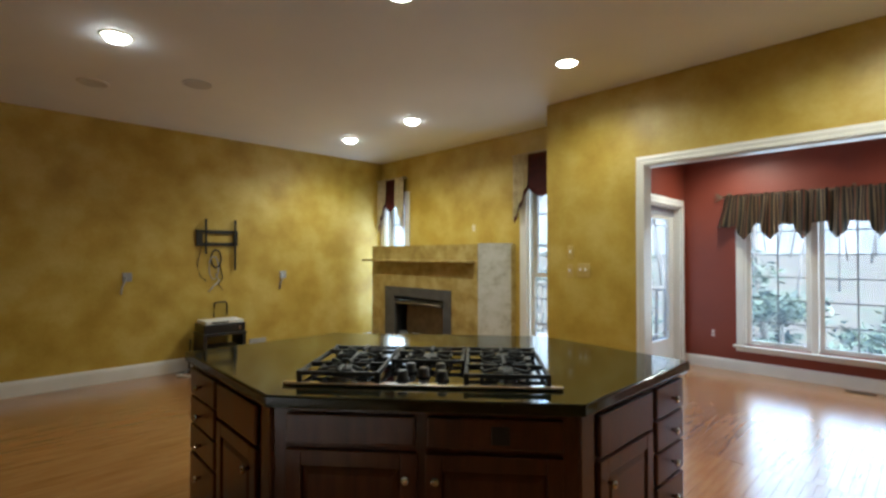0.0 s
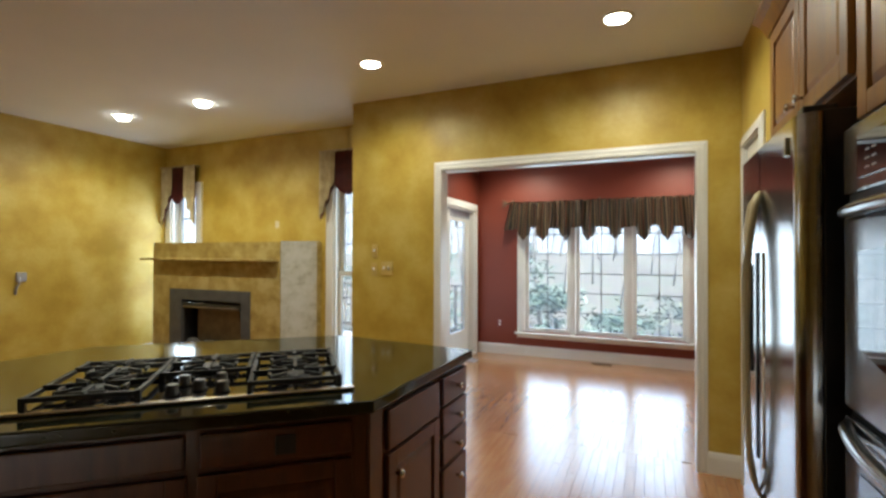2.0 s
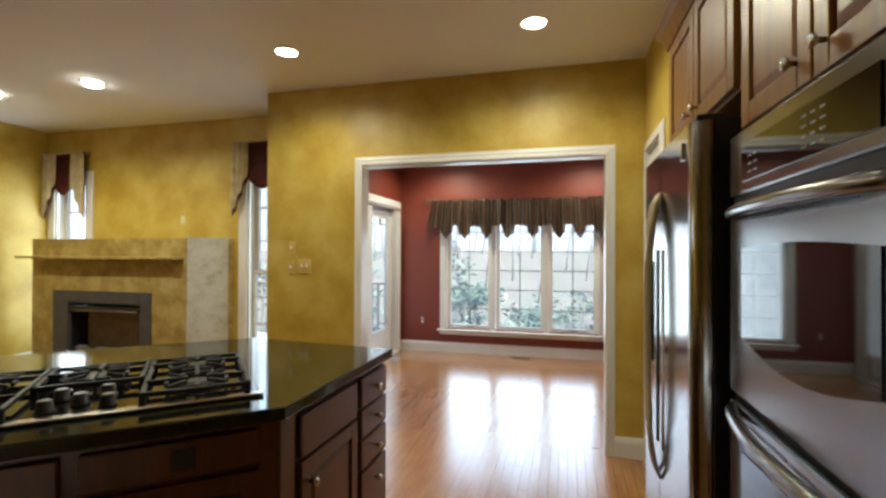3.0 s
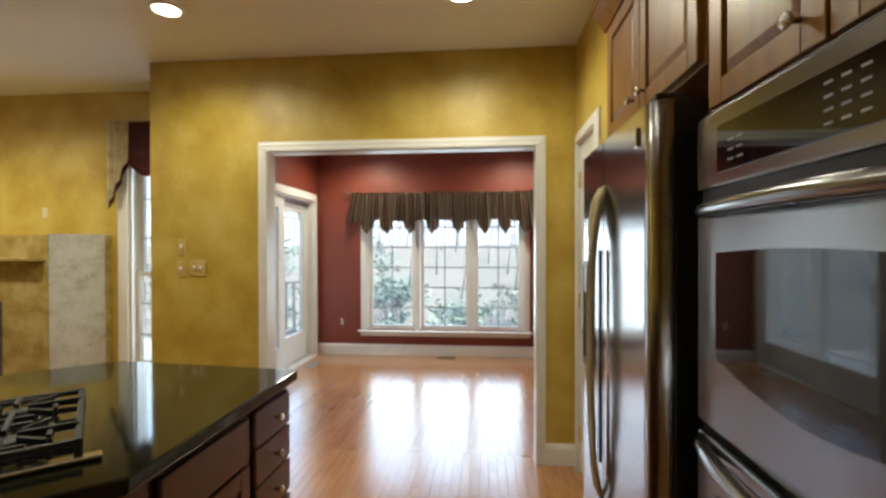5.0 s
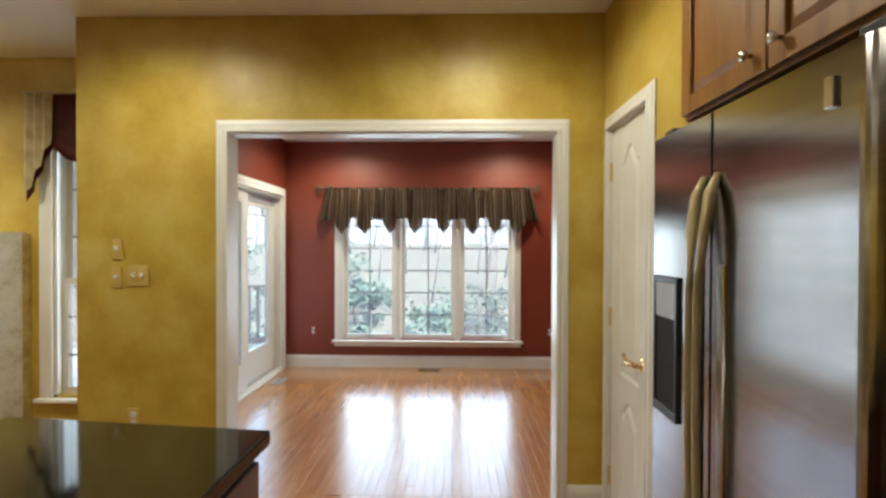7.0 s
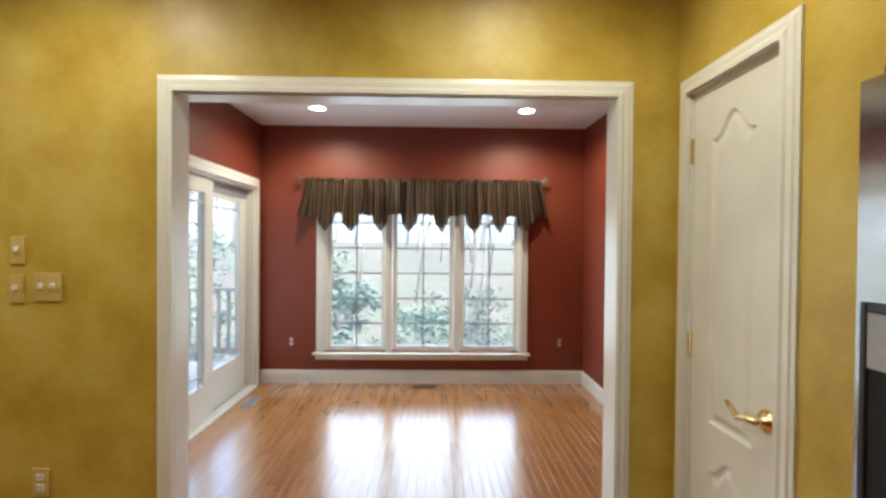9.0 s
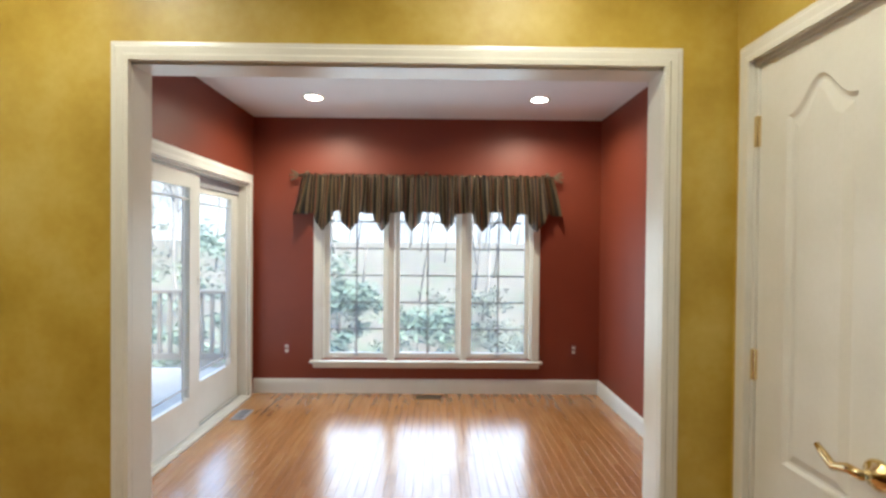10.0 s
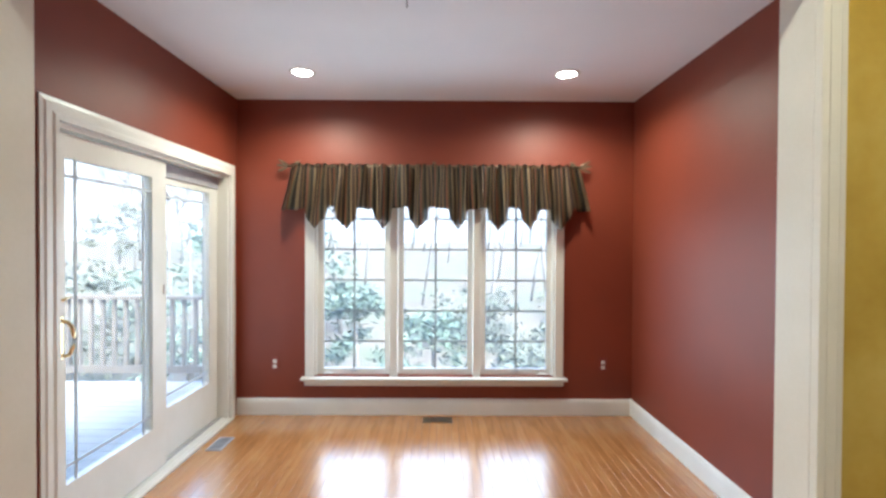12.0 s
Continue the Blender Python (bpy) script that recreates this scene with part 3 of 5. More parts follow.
# outlets, switches
def wall_plate(kind, x, z, y, turn=0, w=0.07, h=0.115, switches=0, mat=None, xface=None):
    m = flat_place(x, y, z, turn) if xface is None else flat_place(xface, x, z, turn)
    mat = mat or PLASTIC
    p = m.translation
    ob = thing(kind, p, {"light_switch": "ivory wall switch plate on the yellow wall", "power_outlet": "small duplex power outlet on the wall", "thermostat": "small ivory wall control"}[kind], kind.replace("_", " "))
    part("plate", boxes((-w / 2, w / 2, -0.006, 0, -h / 2, h / 2), m=m, bevel=0.002), mat, ob)
    if kind == "power_outlet":
        for dz in (-0.022, 0.022):
            f = part("socket", boxes((-0.016, 0.016, -0.008, -0.004, dz - 0.014, dz + 0.014), m=m, bevel=0.002), WHITEPLASTIC, ob)
            part("slot", boxes((-0.008, -0.005, -0.0085, -0.0075, dz - 0.004, dz + 0.006), (0.005, 0.008, -0.0085, -0.0075, dz - 0.004, dz + 0.006), m=m), BLACK, f)
    for k in range(switches):
        sx = (k - (switches - 1) / 2) * 0.046
        part("toggle", boxes((sx - 0.006, sx + 0.006, -0.02, -0.004, -0.006, 0.016), m=m, bevel=0.002), WHITEPLASTIC, ob)
    return ob


PLATE = material("ochre_plate", [(0.5, 0.35, 0.09), (0.58, 0.43, 0.15)], 0.4, bump=0.0)
REDPLATE = material("red_painted_plate", [(0.19, 0.035, 0.025), (0.22, 0.04, 0.03)], 0.4, bump=0.0)
wall_plate("power_outlet", -1.755, 0.435, 6.42, mat=REDPLATE)
wall_plate("power_outlet", 1.06, 0.435, 6.42, mat=REDPLATE)
wall_plate("light_switch", -1.97, 1.435, WY, w=0.055, h=0.115, switches=1, mat=PLATE)
wall_plate("light_switch", -1.975, 1.275, WY, w=0.055, h=0.115, switches=1, mat=PLATE)
wall_plate("light_switch", -1.85, 1.285, WY, w=0.115, h=0.115, switches=2, mat=PLATE)
wall_plate("power_outlet", -1.88, 0.48, WY, mat=PLATE)
wall_plate("thermostat", -3.6, 1.73, 4.0, w=0.05, h=0.08)


def floor_vent(x0, x1, y0, y1, along, mat):
    ob = thing("floor_vent", ((x0 + x1) / 2, (y0 + y1) / 2, 0), "slotted metal floor vent set in the oak floor", "floor vent", "floor vents")
    part("frame", boxes((x0, x1, y0, y0 + 0.015, 0.0, 0.006), (x0, x1, y1 - 0.015, y1, 0.0, 0.006), (x0, x0 + 0.015, y0 + 0.015, y1 - 0.015, 0, 0.006), (x1 - 0.015, x1, y0 + 0.015, y1 - 0.015, 0, 0.006)), mat, ob)
    part("backing", boxes((x0 + 0.015, x1 - 0.015, y0 + 0.015, y1 - 0.015, 0.0, 0.002)), BLACK, ob)
    for k in range(9):
        if along == "x":
            xx = x0 + 0.02 + (x1 - x0 - 0.04) * (k + 0.5) / 9
            part("slat", boxes((xx - 0.004, xx + 0.004, y0 + 0.015, y1 - 0.015, 0.002, 0.005)), mat, ob)
        else:
            yy = y0 + 0.02 + (y1 - y0 - 0.04) * (k + 0.5) / 9
            part("slat", boxes((x0 + 0.015, x1 - 0.015, yy - 0.004, yy + 0.004, 0.002, 0.005)), mat, ob)


tagged(part("ceiling_wire", tube(bmesh.new(), [(-0.507, 4.6, 2.69), (-0.507, 4.6, 2.63), (-0.503, 4.6, 2.575)], 0.004, 8), GREYPLASTIC), "short grey wire stub hanging from the white ceiling", "wire")
floor_vent(-0.48, -0.235, 6.235, 6.345, "x", VENTMETAL)
floor_vent(-1.995, -1.885, 5.70, 5.92, "y", GREYPLASTIC)


# ---- kitchen: doors of cabinets ----
def panel_door(name, x0, x1, z0, z1, m, parent, mat, rail=0.055, t=0.02):
    """Raised field with a sloped edge, and stiles and rails round it: local face at y 0, front at -t."""
    ax0, ax1, az0, az1 = x0 + rail, x1 - rail, z0 + rail, z1 - rail
    e = min(0.028, (ax1 - ax0) / 3)
    bm = bmesh.new()
    rings = []
    for d, y in ((0.0, -0.0005), (0.0, -0.006), (e, -t + 0.002)):
        rings.append([bm.verts.new(m @ Vector(p)) for p in ((ax0 + d, y, az0 + d), (ax1 - d, y, az0 + d), (ax1 - d, y, az1 - d), (ax0 + d, y, az1 - d))])
    for r0, r1 in zip(rings, rings[1:]):
        for k in range(4):
            bm.faces.new((r0[k], r0[(k + 1) % 4], r1[(k + 1) % 4], r1[k]))
    bm.faces.new(rings[-1])
    ob = part(name, bm, mat, parent)
    for a, b in ((x0, ax0), (ax1, x1)):
        part("stile", boxes((a, b, -t, 0, z0, z1), m=m, bevel=0.003), mat, ob)
    for a, b in ((z0, az0), (az1, z1)):
        part("rail", boxes((ax0, ax1, -t, 0, a, b), m=m, bevel=0.003), mat, ob)
    return ob


def slab_front(bm, x0, x1, z0, z1, m, t=0.02):
    box(bm, x0, x1, -t, 0, z0, z1, m, 0.006)


def knob(parent, x, z, m, t=0.02, mat=None):
    part("knob", lathe([(0.006, 0), (0.006, 0.014), (0.014, 0.02), (0.016, 0.026), (0.012, 0.031), (0.004, 0.033)], 14, m @ pose(x, -t, z, 90)), mat or CHROME, parent, "small round nickel knob")


# island
ISL = [(-1.42, 0.55), (-0.61, 1.25), (-0.60, 2.16), (-1.44, 2.24), (-2.40, 1.42), (-2.42, 0.57)]


def inset(points, d):
    out = []
    n = len(points)
    for k in range(n):
        p, a, b = Vector(points[k]), Vector(points[k - 1]), Vector(points[(k + 1) % n])
        e0, e1 = (p - a).normalized(), (b - p).normalized()
        n0, n1 = Vector((-e0.y, e0.x)), Vector((-e1.y, e1.x))
        q = (n0 + n1)
        q = q / q.dot(n0)
        out.append(tuple(p + q * d))
    return out


CTOP = tagged(part("island_worktop", prism(ISL, 0.888, 0.93, 0.006), GRANITE), "polished black granite six-sided island worktop", "worktop")
cab_poly = inset(ISL, 0.035)
island = thing("kitchen_island", (-1.45, 1.4, 0), "dark cherry wood six-sided kitchen island cabinet", "kitchen island")
part("body", prism(cab_poly, 0.10, 0.888), CHERRY, island)
part("toe_kick", prism(inset(ISL, 0.10), 0.0, 0.10), BLACK, island, "dark recessed toe kick")


def side_frame(p, q):
    p, q = Vector(p), Vector(q)
    d = q - p
    return flat_place(p.x, p.y, 0, math.degrees(math.atan2(d.y, d.x))), d.length


def front(name, kind, x0, x1, z0, z1, m, parent, mat, knobs=(), rail=0.055):
    if kind == "panel":
        ob = panel_door(name, x0, x1, z0, z1, m, parent, mat, rail)
    else:
        bm = bmesh.new()
        slab_front(bm, x0, x1, z0, z1, m)
        ob = part(name, bm, mat, parent)
    for kx, kz in knobs:
        knob(ob, kx, kz, m)
    return ob


# cooktop side
m, L = side_frame(cab_poly[0], cab_poly[1])
half = L / 2
front("drawer_front", "slab", 0.05, half - 0.02, 0.765, 0.868, m, island, CHERRY)
f = front("drawer_front", "slab", half + 0.02, L - 0.05, 0.765, 0.868, m, island, CHERRY)
part("outlet", boxes((half + 0.235, half + 0.295, -0.026, -0.02, 0.785, 0.845), m=m, bevel=0.002), BLACK, f, "black pop-up outlet plate")
front("door", "panel", 0.05, half - 0.015, 0.13, 0.745, m, island, CHERRY, [(half - 0.05, 0.665)])
front("door", "panel", half + 0.015, L - 0.05, 0.13, 0.745, m, island, CHERRY, [(half + 0.05, 0.665)])
# side towards the opening
m, L = side_frame(cab_poly[1], cab_poly[2])
part("corner_post", boxes((-0.004, 0.075, -0.014, 0, 0.10, 0.888), m=m, bevel=0.004), CHERRY, island)
front("drawer_front", "slab", 0.11, 0.535, 0.715, 0.86, m, island, CHERRY)
front("door", "panel", 0.11, 0.535, 0.13, 0.70, m, island, CHERRY, [(0.16, 0.62)])
for k in range(4):
    z1 = 0.86 - k * 0.135 if k < 3 else 0.45
    z0 = z1 - 0.125 if k < 3 else 0.13
    front("drawer_front", "slab", 0.575, L - 0.01, z0, z1, m, island, CHERRY, [((0.575 + L) / 2, (z0 + z1) / 2 if k < 3 else 0.38)])
# side towards the great room
m, L = side_frame(cab_poly[5], cab_poly[0])
part("corner_post", boxes((L - 0.075, L + 0.004, -0.014, 0, 0.10, 0.888), m=m, bevel=0.004), CHERRY, island)
front("drawer_front", "slab", L - 0.55, L - 0.12, 0.715, 0.86, m, island, CHERRY)
front("door", "panel", L - 0.55, L - 0.12, 0.13, 0.70, m, island, CHERRY, [(L - 0.17, 0.62)])
for k in range(4):
    z1 = 0.86 - k * 0.135 if k < 3 else 0.45
    z0 = z1 - 0.125 if k < 3 else 0.13
    front("drawer_front", "slab", 0.01, L - 0.585, z0, z1, m, island, CHERRY, [((L - 0.575) / 2, (z0 + z1) / 2 if k < 3 else 0.38)])


# cooktop
def cooktop():
    z = 0.932
    M = flat_place(-1.125, 0.995, z, 42)
    ob = thing("gas_cooktop", M.translation, "black gas cooktop with cast-iron grates and steel front edge", "cooktop")
    w, d = 0.50, 0.56
    part("pan", boxes((-w, w, 0.02, d, 0, 0.008), m=M, bevel=0.003), DARKGLASS, ob, "glossy black glass top")
    part("front_trim", boxes((-w - 0.012, w + 0.012, -0.012, 0.022, 0, 0.011), m=M, bevel=0.004), CHROME, ob, "brushed steel front edge")
    for bx, by, r in ((-0.32, 0.16, 0.05), (-0.32, 0.42, 0.04), (0.32, 0.16, 0.05), (0.32, 0.42, 0.04), (0.0, 0.40, 0.06)):
        b = part("burner", lathe([(r + 0.012, 0.006), (r + 0.012, 0.014), (r, 0.018), (r, 0.026)], 20, M @ pose(bx, by, 0)), STEEL, ob, "steel burner ring")
        part("burner_cap", lathe([(r * 0.8, 0.026), (r * 0.85, 0.03), (r * 0.7, 0.035)], 20, M @ pose(bx, by, 0)), IRON, b, "black burner cap")
    for kx, ky in ((-0.075, 0.07), (0.0, 0.115), (0.075, 0.07), (-0.06, 0.19), (0.06, 0.19)):
        part("control_knob", lathe([(0.026, 0.008), (0.026, 0.014), (0.021, 0.018), (0.019, 0.042), (0.016, 0.045)], 18, M @ pose(kx, ky, 0)), BLACK, ob, "black control knob")

    def grate(x0, x1, y0, y1, cells):
        bm = bmesh.new()
        h, t = 0.043, 0.007
        for yy in (y0, y1):
            box(bm, x0, x1, yy - t, yy + t, h - 0.016, h, M, 0.003)
        for xx in (x0, x1):
            box(bm, xx - t, xx + t, y0, y1, h - 0.016, h, M, 0.003)
        for xx, yy in itertools.product((x0, x1), (y0, y1)):
            box(bm, xx - 0.009, xx + 0.009, yy - 0.009, yy + 0.009, 0.006, h + 0.002, M, 0.003)
        for cx, cy, r in cells:
            for a in (0, 90, 180, 270):
                mm = M @ pose(cx, cy, 0, 0, 0, a)
                ext = (x1 - x0) / 2 if a in (0, 180) else r
                box(bm, 0.028, ext, -0.006, 0.006, h - 0.012, h + 0.006, mm, 0.002)
                box(bm, 0.085, 0.097, -0.05, 0.05, h - 0.014, h, mm, 0.002)
            for a in (45, 135, 225, 315):
                mm = M @ pose(cx, cy, 0, 0, 0, a)
                box(bm, 0.045, 0.125, -0.005, 0.005, h - 0.014, h + 0.003, mm, 0.002)
        part("grate", bm, IRON, ob, "black cast-iron grate")

    grate(-0.465, -0.165, 0.04, 0.535, ((-0.315, 0.165, 0.125), (-0.315, 0.41, 0.125)))
    grate(0.165, 0.465, 0.04, 0.535, ((0.315, 0.165, 0.125), (0.315, 0.41, 0.125)))
    grate(-0.145, 0.145, 0.26, 0.535, ((0.0, 0.40, 0.135),))


import itertools
cooktop()


# pantry door, in the wall x 0.75, faces -x: local x = -y
def pantry_door():
    M = flat_place(0.75, 0, 0, -90)
    a, b = -DY1, -DY0
    cas = casing("trim_pantry_door", a + 0.01, b - 0.01, DZ - 0.01, M, "white moulded casing round the pantry door")
    part("jamb", boxes((a, a + 0.02, 0.002, 0.108, 0, DZ), (b - 0.02, b, 0.002, 0.108, 0, DZ), (a + 0.02, b - 0.02, 0.002, 0.108, DZ - 0.02, DZ), m=M), TRIM, cas)
    ob = thing("door_2", M @ Vector(((a + b) / 2, 0, 0)), "white moulded two-panel pantry door, closed, with brass lever", "door", kind="structure")
    x0, x1, z1 = a + 0.022, b - 0.022, DZ - 0.022
    dm = M @ pose(0, 0.012, 0)
    p0, p1 = -3.205, -2.965

    def outline(inset, z0, zs, rise):
        a, b = p0 + inset, p1 - inset
        n = 20
        top = [(b - (b - a) * k / n, zs - inset + rise * (0.5 - 0.5 * math.cos(math.tau * k / n)) ** 1.4) for k in range(n + 1)]
        return [(a, z0 + inset), (b, z0 + inset)] + top

    panels = ((0.82, 1.87, 0.085), (0.17, 0.64, 0.07))
    bm = bmesh.new()

    def ring(points, y):
        return [bm.verts.new(dm @ Vector((x, y, z))) for x, z in points]

    def bridge(r0, r1):
        for k in range(len(r0)):
            bm.faces.new((r0[k], r0[(k + 1) % len(r0)], r1[(k + 1) % len(r0)], r1[k]))

    face = ring([(x0, 0.008), (x1, 0.008), (x1, z1), (x0, z1)], 0)
    back = ring([(x0, 0.008), (x1, 0.008), (x1, z1), (x0, z1)], 0.035)
    bridge(face, back)
    bm.faces.new(back)
    loops = [face]
    for pz0, pzs, rise in panels:
        rings = [ring(outline(i, pz0, pzs, rise), y) for i, y in ((0, 0), (0.010, 0.009), (0.018, 0.010), (0.042, 0.001), (0.046, 0.0005))]
        for r0, r1 in zip(rings, rings[1:]):
            bridge(r0, r1)
        bm.faces.new(rings[-1])
        loops.append(rings[0])
    edges = [bm.edges.get((l[k], l[(k + 1) % len(l)])) for l in loops for k in range(len(l))]
    bmesh.ops.triangle_fill(bm, edges=edges, use_beauty=True)
    bmesh.ops.recalc_face_normals(bm, faces=bm.faces)
    part("leaf", bm, TRIM, ob)

    for z in (1.85, 1.09, 0.25):
        part("hinge", boxes((x0 - 0.012, x0 + 0.006, -0.014, 0.0, z - 0.05, z + 0.05), m=dm, bevel=0.003), GOLDEN, ob, "brass hinge")
    kx, kz = -2.888, 0.94
    lev = part("lever_handle", tube(bmesh.new(), [dm @ Vector(p) for p in ((kx, 0, kz), (kx, -0.045, kz), (kx - 0.03, -0.052, kz + 0.004), (kx - 0.07, -0.052, kz - 0.012), (kx - 0.10, -0.05, kz + 0.005), (kx - 0.125, -0.05, kz + 0.022))], [0.013, 0.013, 0.012, 0.011, 0.010, 0.008], 12), GOLDEN, ob, "curved brass lever")
    part("rosette", lathe([(0.037, 0), (0.037, 0.008), (0.030, 0.016), (0.016, 0.022), (0.012, 0.03)], 22, dm @ pose(kx, 0, kz, 90)), GOLDEN, lev, "round brass rosette")


pantry_door()


# refrigerator
def refrigerator():
    y0, y1, xf, top = 1.555, 2.42, 0.60, 1.835
    ob = thing("refrigerator", (0.95, (y0 + y1) / 2, 0), "stainless side-by-side refrigerator with champagne handles and ice dispenser", "refrigerator")
    part("cabinet", boxes((0.66, 1.34, y0 + 0.005, y1 - 0.005, 0.02, top - 0.015), bevel=0.004), BLACK, ob, "black textured sides")
    part("toe_grille", boxes((0.67, 0.69, y0 + 0.02, y1 - 0.02, 0.01, 0.1)), BLACK, ob)

    def door(a, b, name):
        front_line = [(xf, a + 0.002), (xf, b - 0.002)]
        if a < 1.8:
            front_line = [(xf + 0.05 * (1 - math.sin(k * math.pi / 20)), a + 0.06 * (1 - math.cos(k * math.pi / 20))) for k in range(11)] + [(xf, b - 0.002)]
        pts = front_line + [(0.655, b), (0.655, a)]
        bm = prism(pts[::-1], 0.105, top - 0.02, 0.0)
        return part(name, bm, STEEL, ob)

    mid = 2.065
    dl = door(mid + 0.004, y1, "freezer_door")
    dr = door(y0, mid - 0.004, "fridge_door")
    for d, yy, s in ((dl, mid + 0.04, 1), (dr, mid - 0.04, -1)):
        zs = [0.50, 0.54, 0.62, 0.75, 0.95, 1.15, 1.35, 1.5, 1.6, 1.65]
        off = [0.002, 0.02, 0.033, 0.042, 0.047, 0.048, 0.044, 0.036, 0.022, 0.002]
        rad = [0.008, 0.011, 0.012, 0.011, 0.010, 0.010, 0.012, 0.017, 0.018, 0.010]
        part("handle", tube(bmesh.new(), [(xf - o, yy - s * 0.02 * (1 if 0.6 < z < 1.5 else 0.4), z) for z, o in zip(zs, off)], rad, 14, 0.8), HANDLE, d, "long bowed champagne handle")
        part("handle_insert", boxes((xf - 0.006, xf + 0.01, yy + s * 0.012 - 0.014, yy + s * 0.012 + 0.014, 0.62, 1.42), bevel=0.004), CHROME if s < 0 else BLACK, d)
    disp = part("dispenser", boxes((xf - 0.010, xf + 0.006, 2.235, 2.40, 0.93, 0.96), (xf - 0.010, xf + 0.006, 2.235, 2.25, 0.96, 1.37), (xf - 0.010, xf + 0.006, 2.385, 2.40, 0.96, 1.37), (xf - 0.010, xf + 0.006, 2.25, 2.385, 1.35, 1.37), bevel=0.003), BLACK, dl, "black dispenser frame")
    part("dispenser_panel", boxes((xf - 0.007, xf + 0.005, 2.25, 2.385, 1.24, 1.35)), GREYPLASTIC, disp, "grey dispenser control panel")
    # Flat plate: the dark of a dispenser hollow is put into its colour.
    part("dispenser_plate", boxes((xf - 0.004, xf + 0.004, 2.25, 2.385, 0.96, 1.24)), MATTBLACK, disp, "flat black plate standing in for the dispenser recess")
    part("badge", boxes((xf - 0.008, xf + 0.002, 1.662, 1.684, 1.712, 1.768), bevel=0.002), CHROME, dr, "small blank silver badge")
    for yy in (y1 - 0.06, y0 + 0.06):
        part("hinge_cover", boxes((xf + 0.02, xf + 0.10, yy - 0.03, yy + 0.03, top - 0.02, top + 0.005), bevel=0.004), BLACK, ob)


refrigerator()


# wall cabinets over the refrigerator and the oven, tall oven cabinet
CX = 0.715
MR = flat_place(CX + 0.02, 0, 0, -90)


def cabinet(name, y0, y1, z0, z1, doors, label, crown=True):
    ob = thing(name, (CX + 0.3, (y0 + y1) / 2, z0), label, "cabinet", "kitchen wall cabinets")
    part("body", boxes((CX + 0.02, 1.355, y0, y1, z0, z1), bevel=0.002), OAKCAB, ob)
    for a, b, ky in doors:
        d = panel_door("door", -b, -a, z0 + 0.012, z1 - 0.015, MR, ob, OAKCAB, 0.06)
        knob(d, -ky, z0 + 0.07, MR)
    if crown:
        part("crown", profile_strip([(0, 0), (-0.02, 0), (-0.028, 0.02), (-0.05, 0.055), (-0.075, 0.075), (-0.075, 0.09), (0, 0.09)], y1 - y0 + 0.06, flat_place(CX + 0.02, y1 + 0.05, z1, -90)), OAKCAB, ob)
    return ob


cabinet("cabinet", 1.553, 2.495, 1.90, 2.42, [(2.035, 2.48, 2.09), (1.565, 2.025, 1.975)], "honey-brown raised-panel cabinet over the refrigerator")
tall = cabinet("oven_cabinet", 0.64, 1.545, 1.755, 2.42, [(1.10, 1.50, 1.16), (0.68, 1.09, 1.04)], "honey-brown tall cabinet round the wall ovens")
part("side_panel", boxes((CX + 0.02, 1.355, 1.515, 1.545, 0.0, 1.755)), OAKCAB, tall)
part("side_panel", boxes((CX + 0.02, 1.355, 0.64, 0.67, 0.0, 1.755)), OAKCAB, tall)
part("drawer_front", boxes((CX, 1.34, 0.672, 1.513, 0.10, 0.40), bevel=0.004), OAKCAB, tall)
part("toe_kick", boxes((CX + 0.06, 1.34, 0.672, 1.513, 0.0, 0.10)), BLACK, tall)


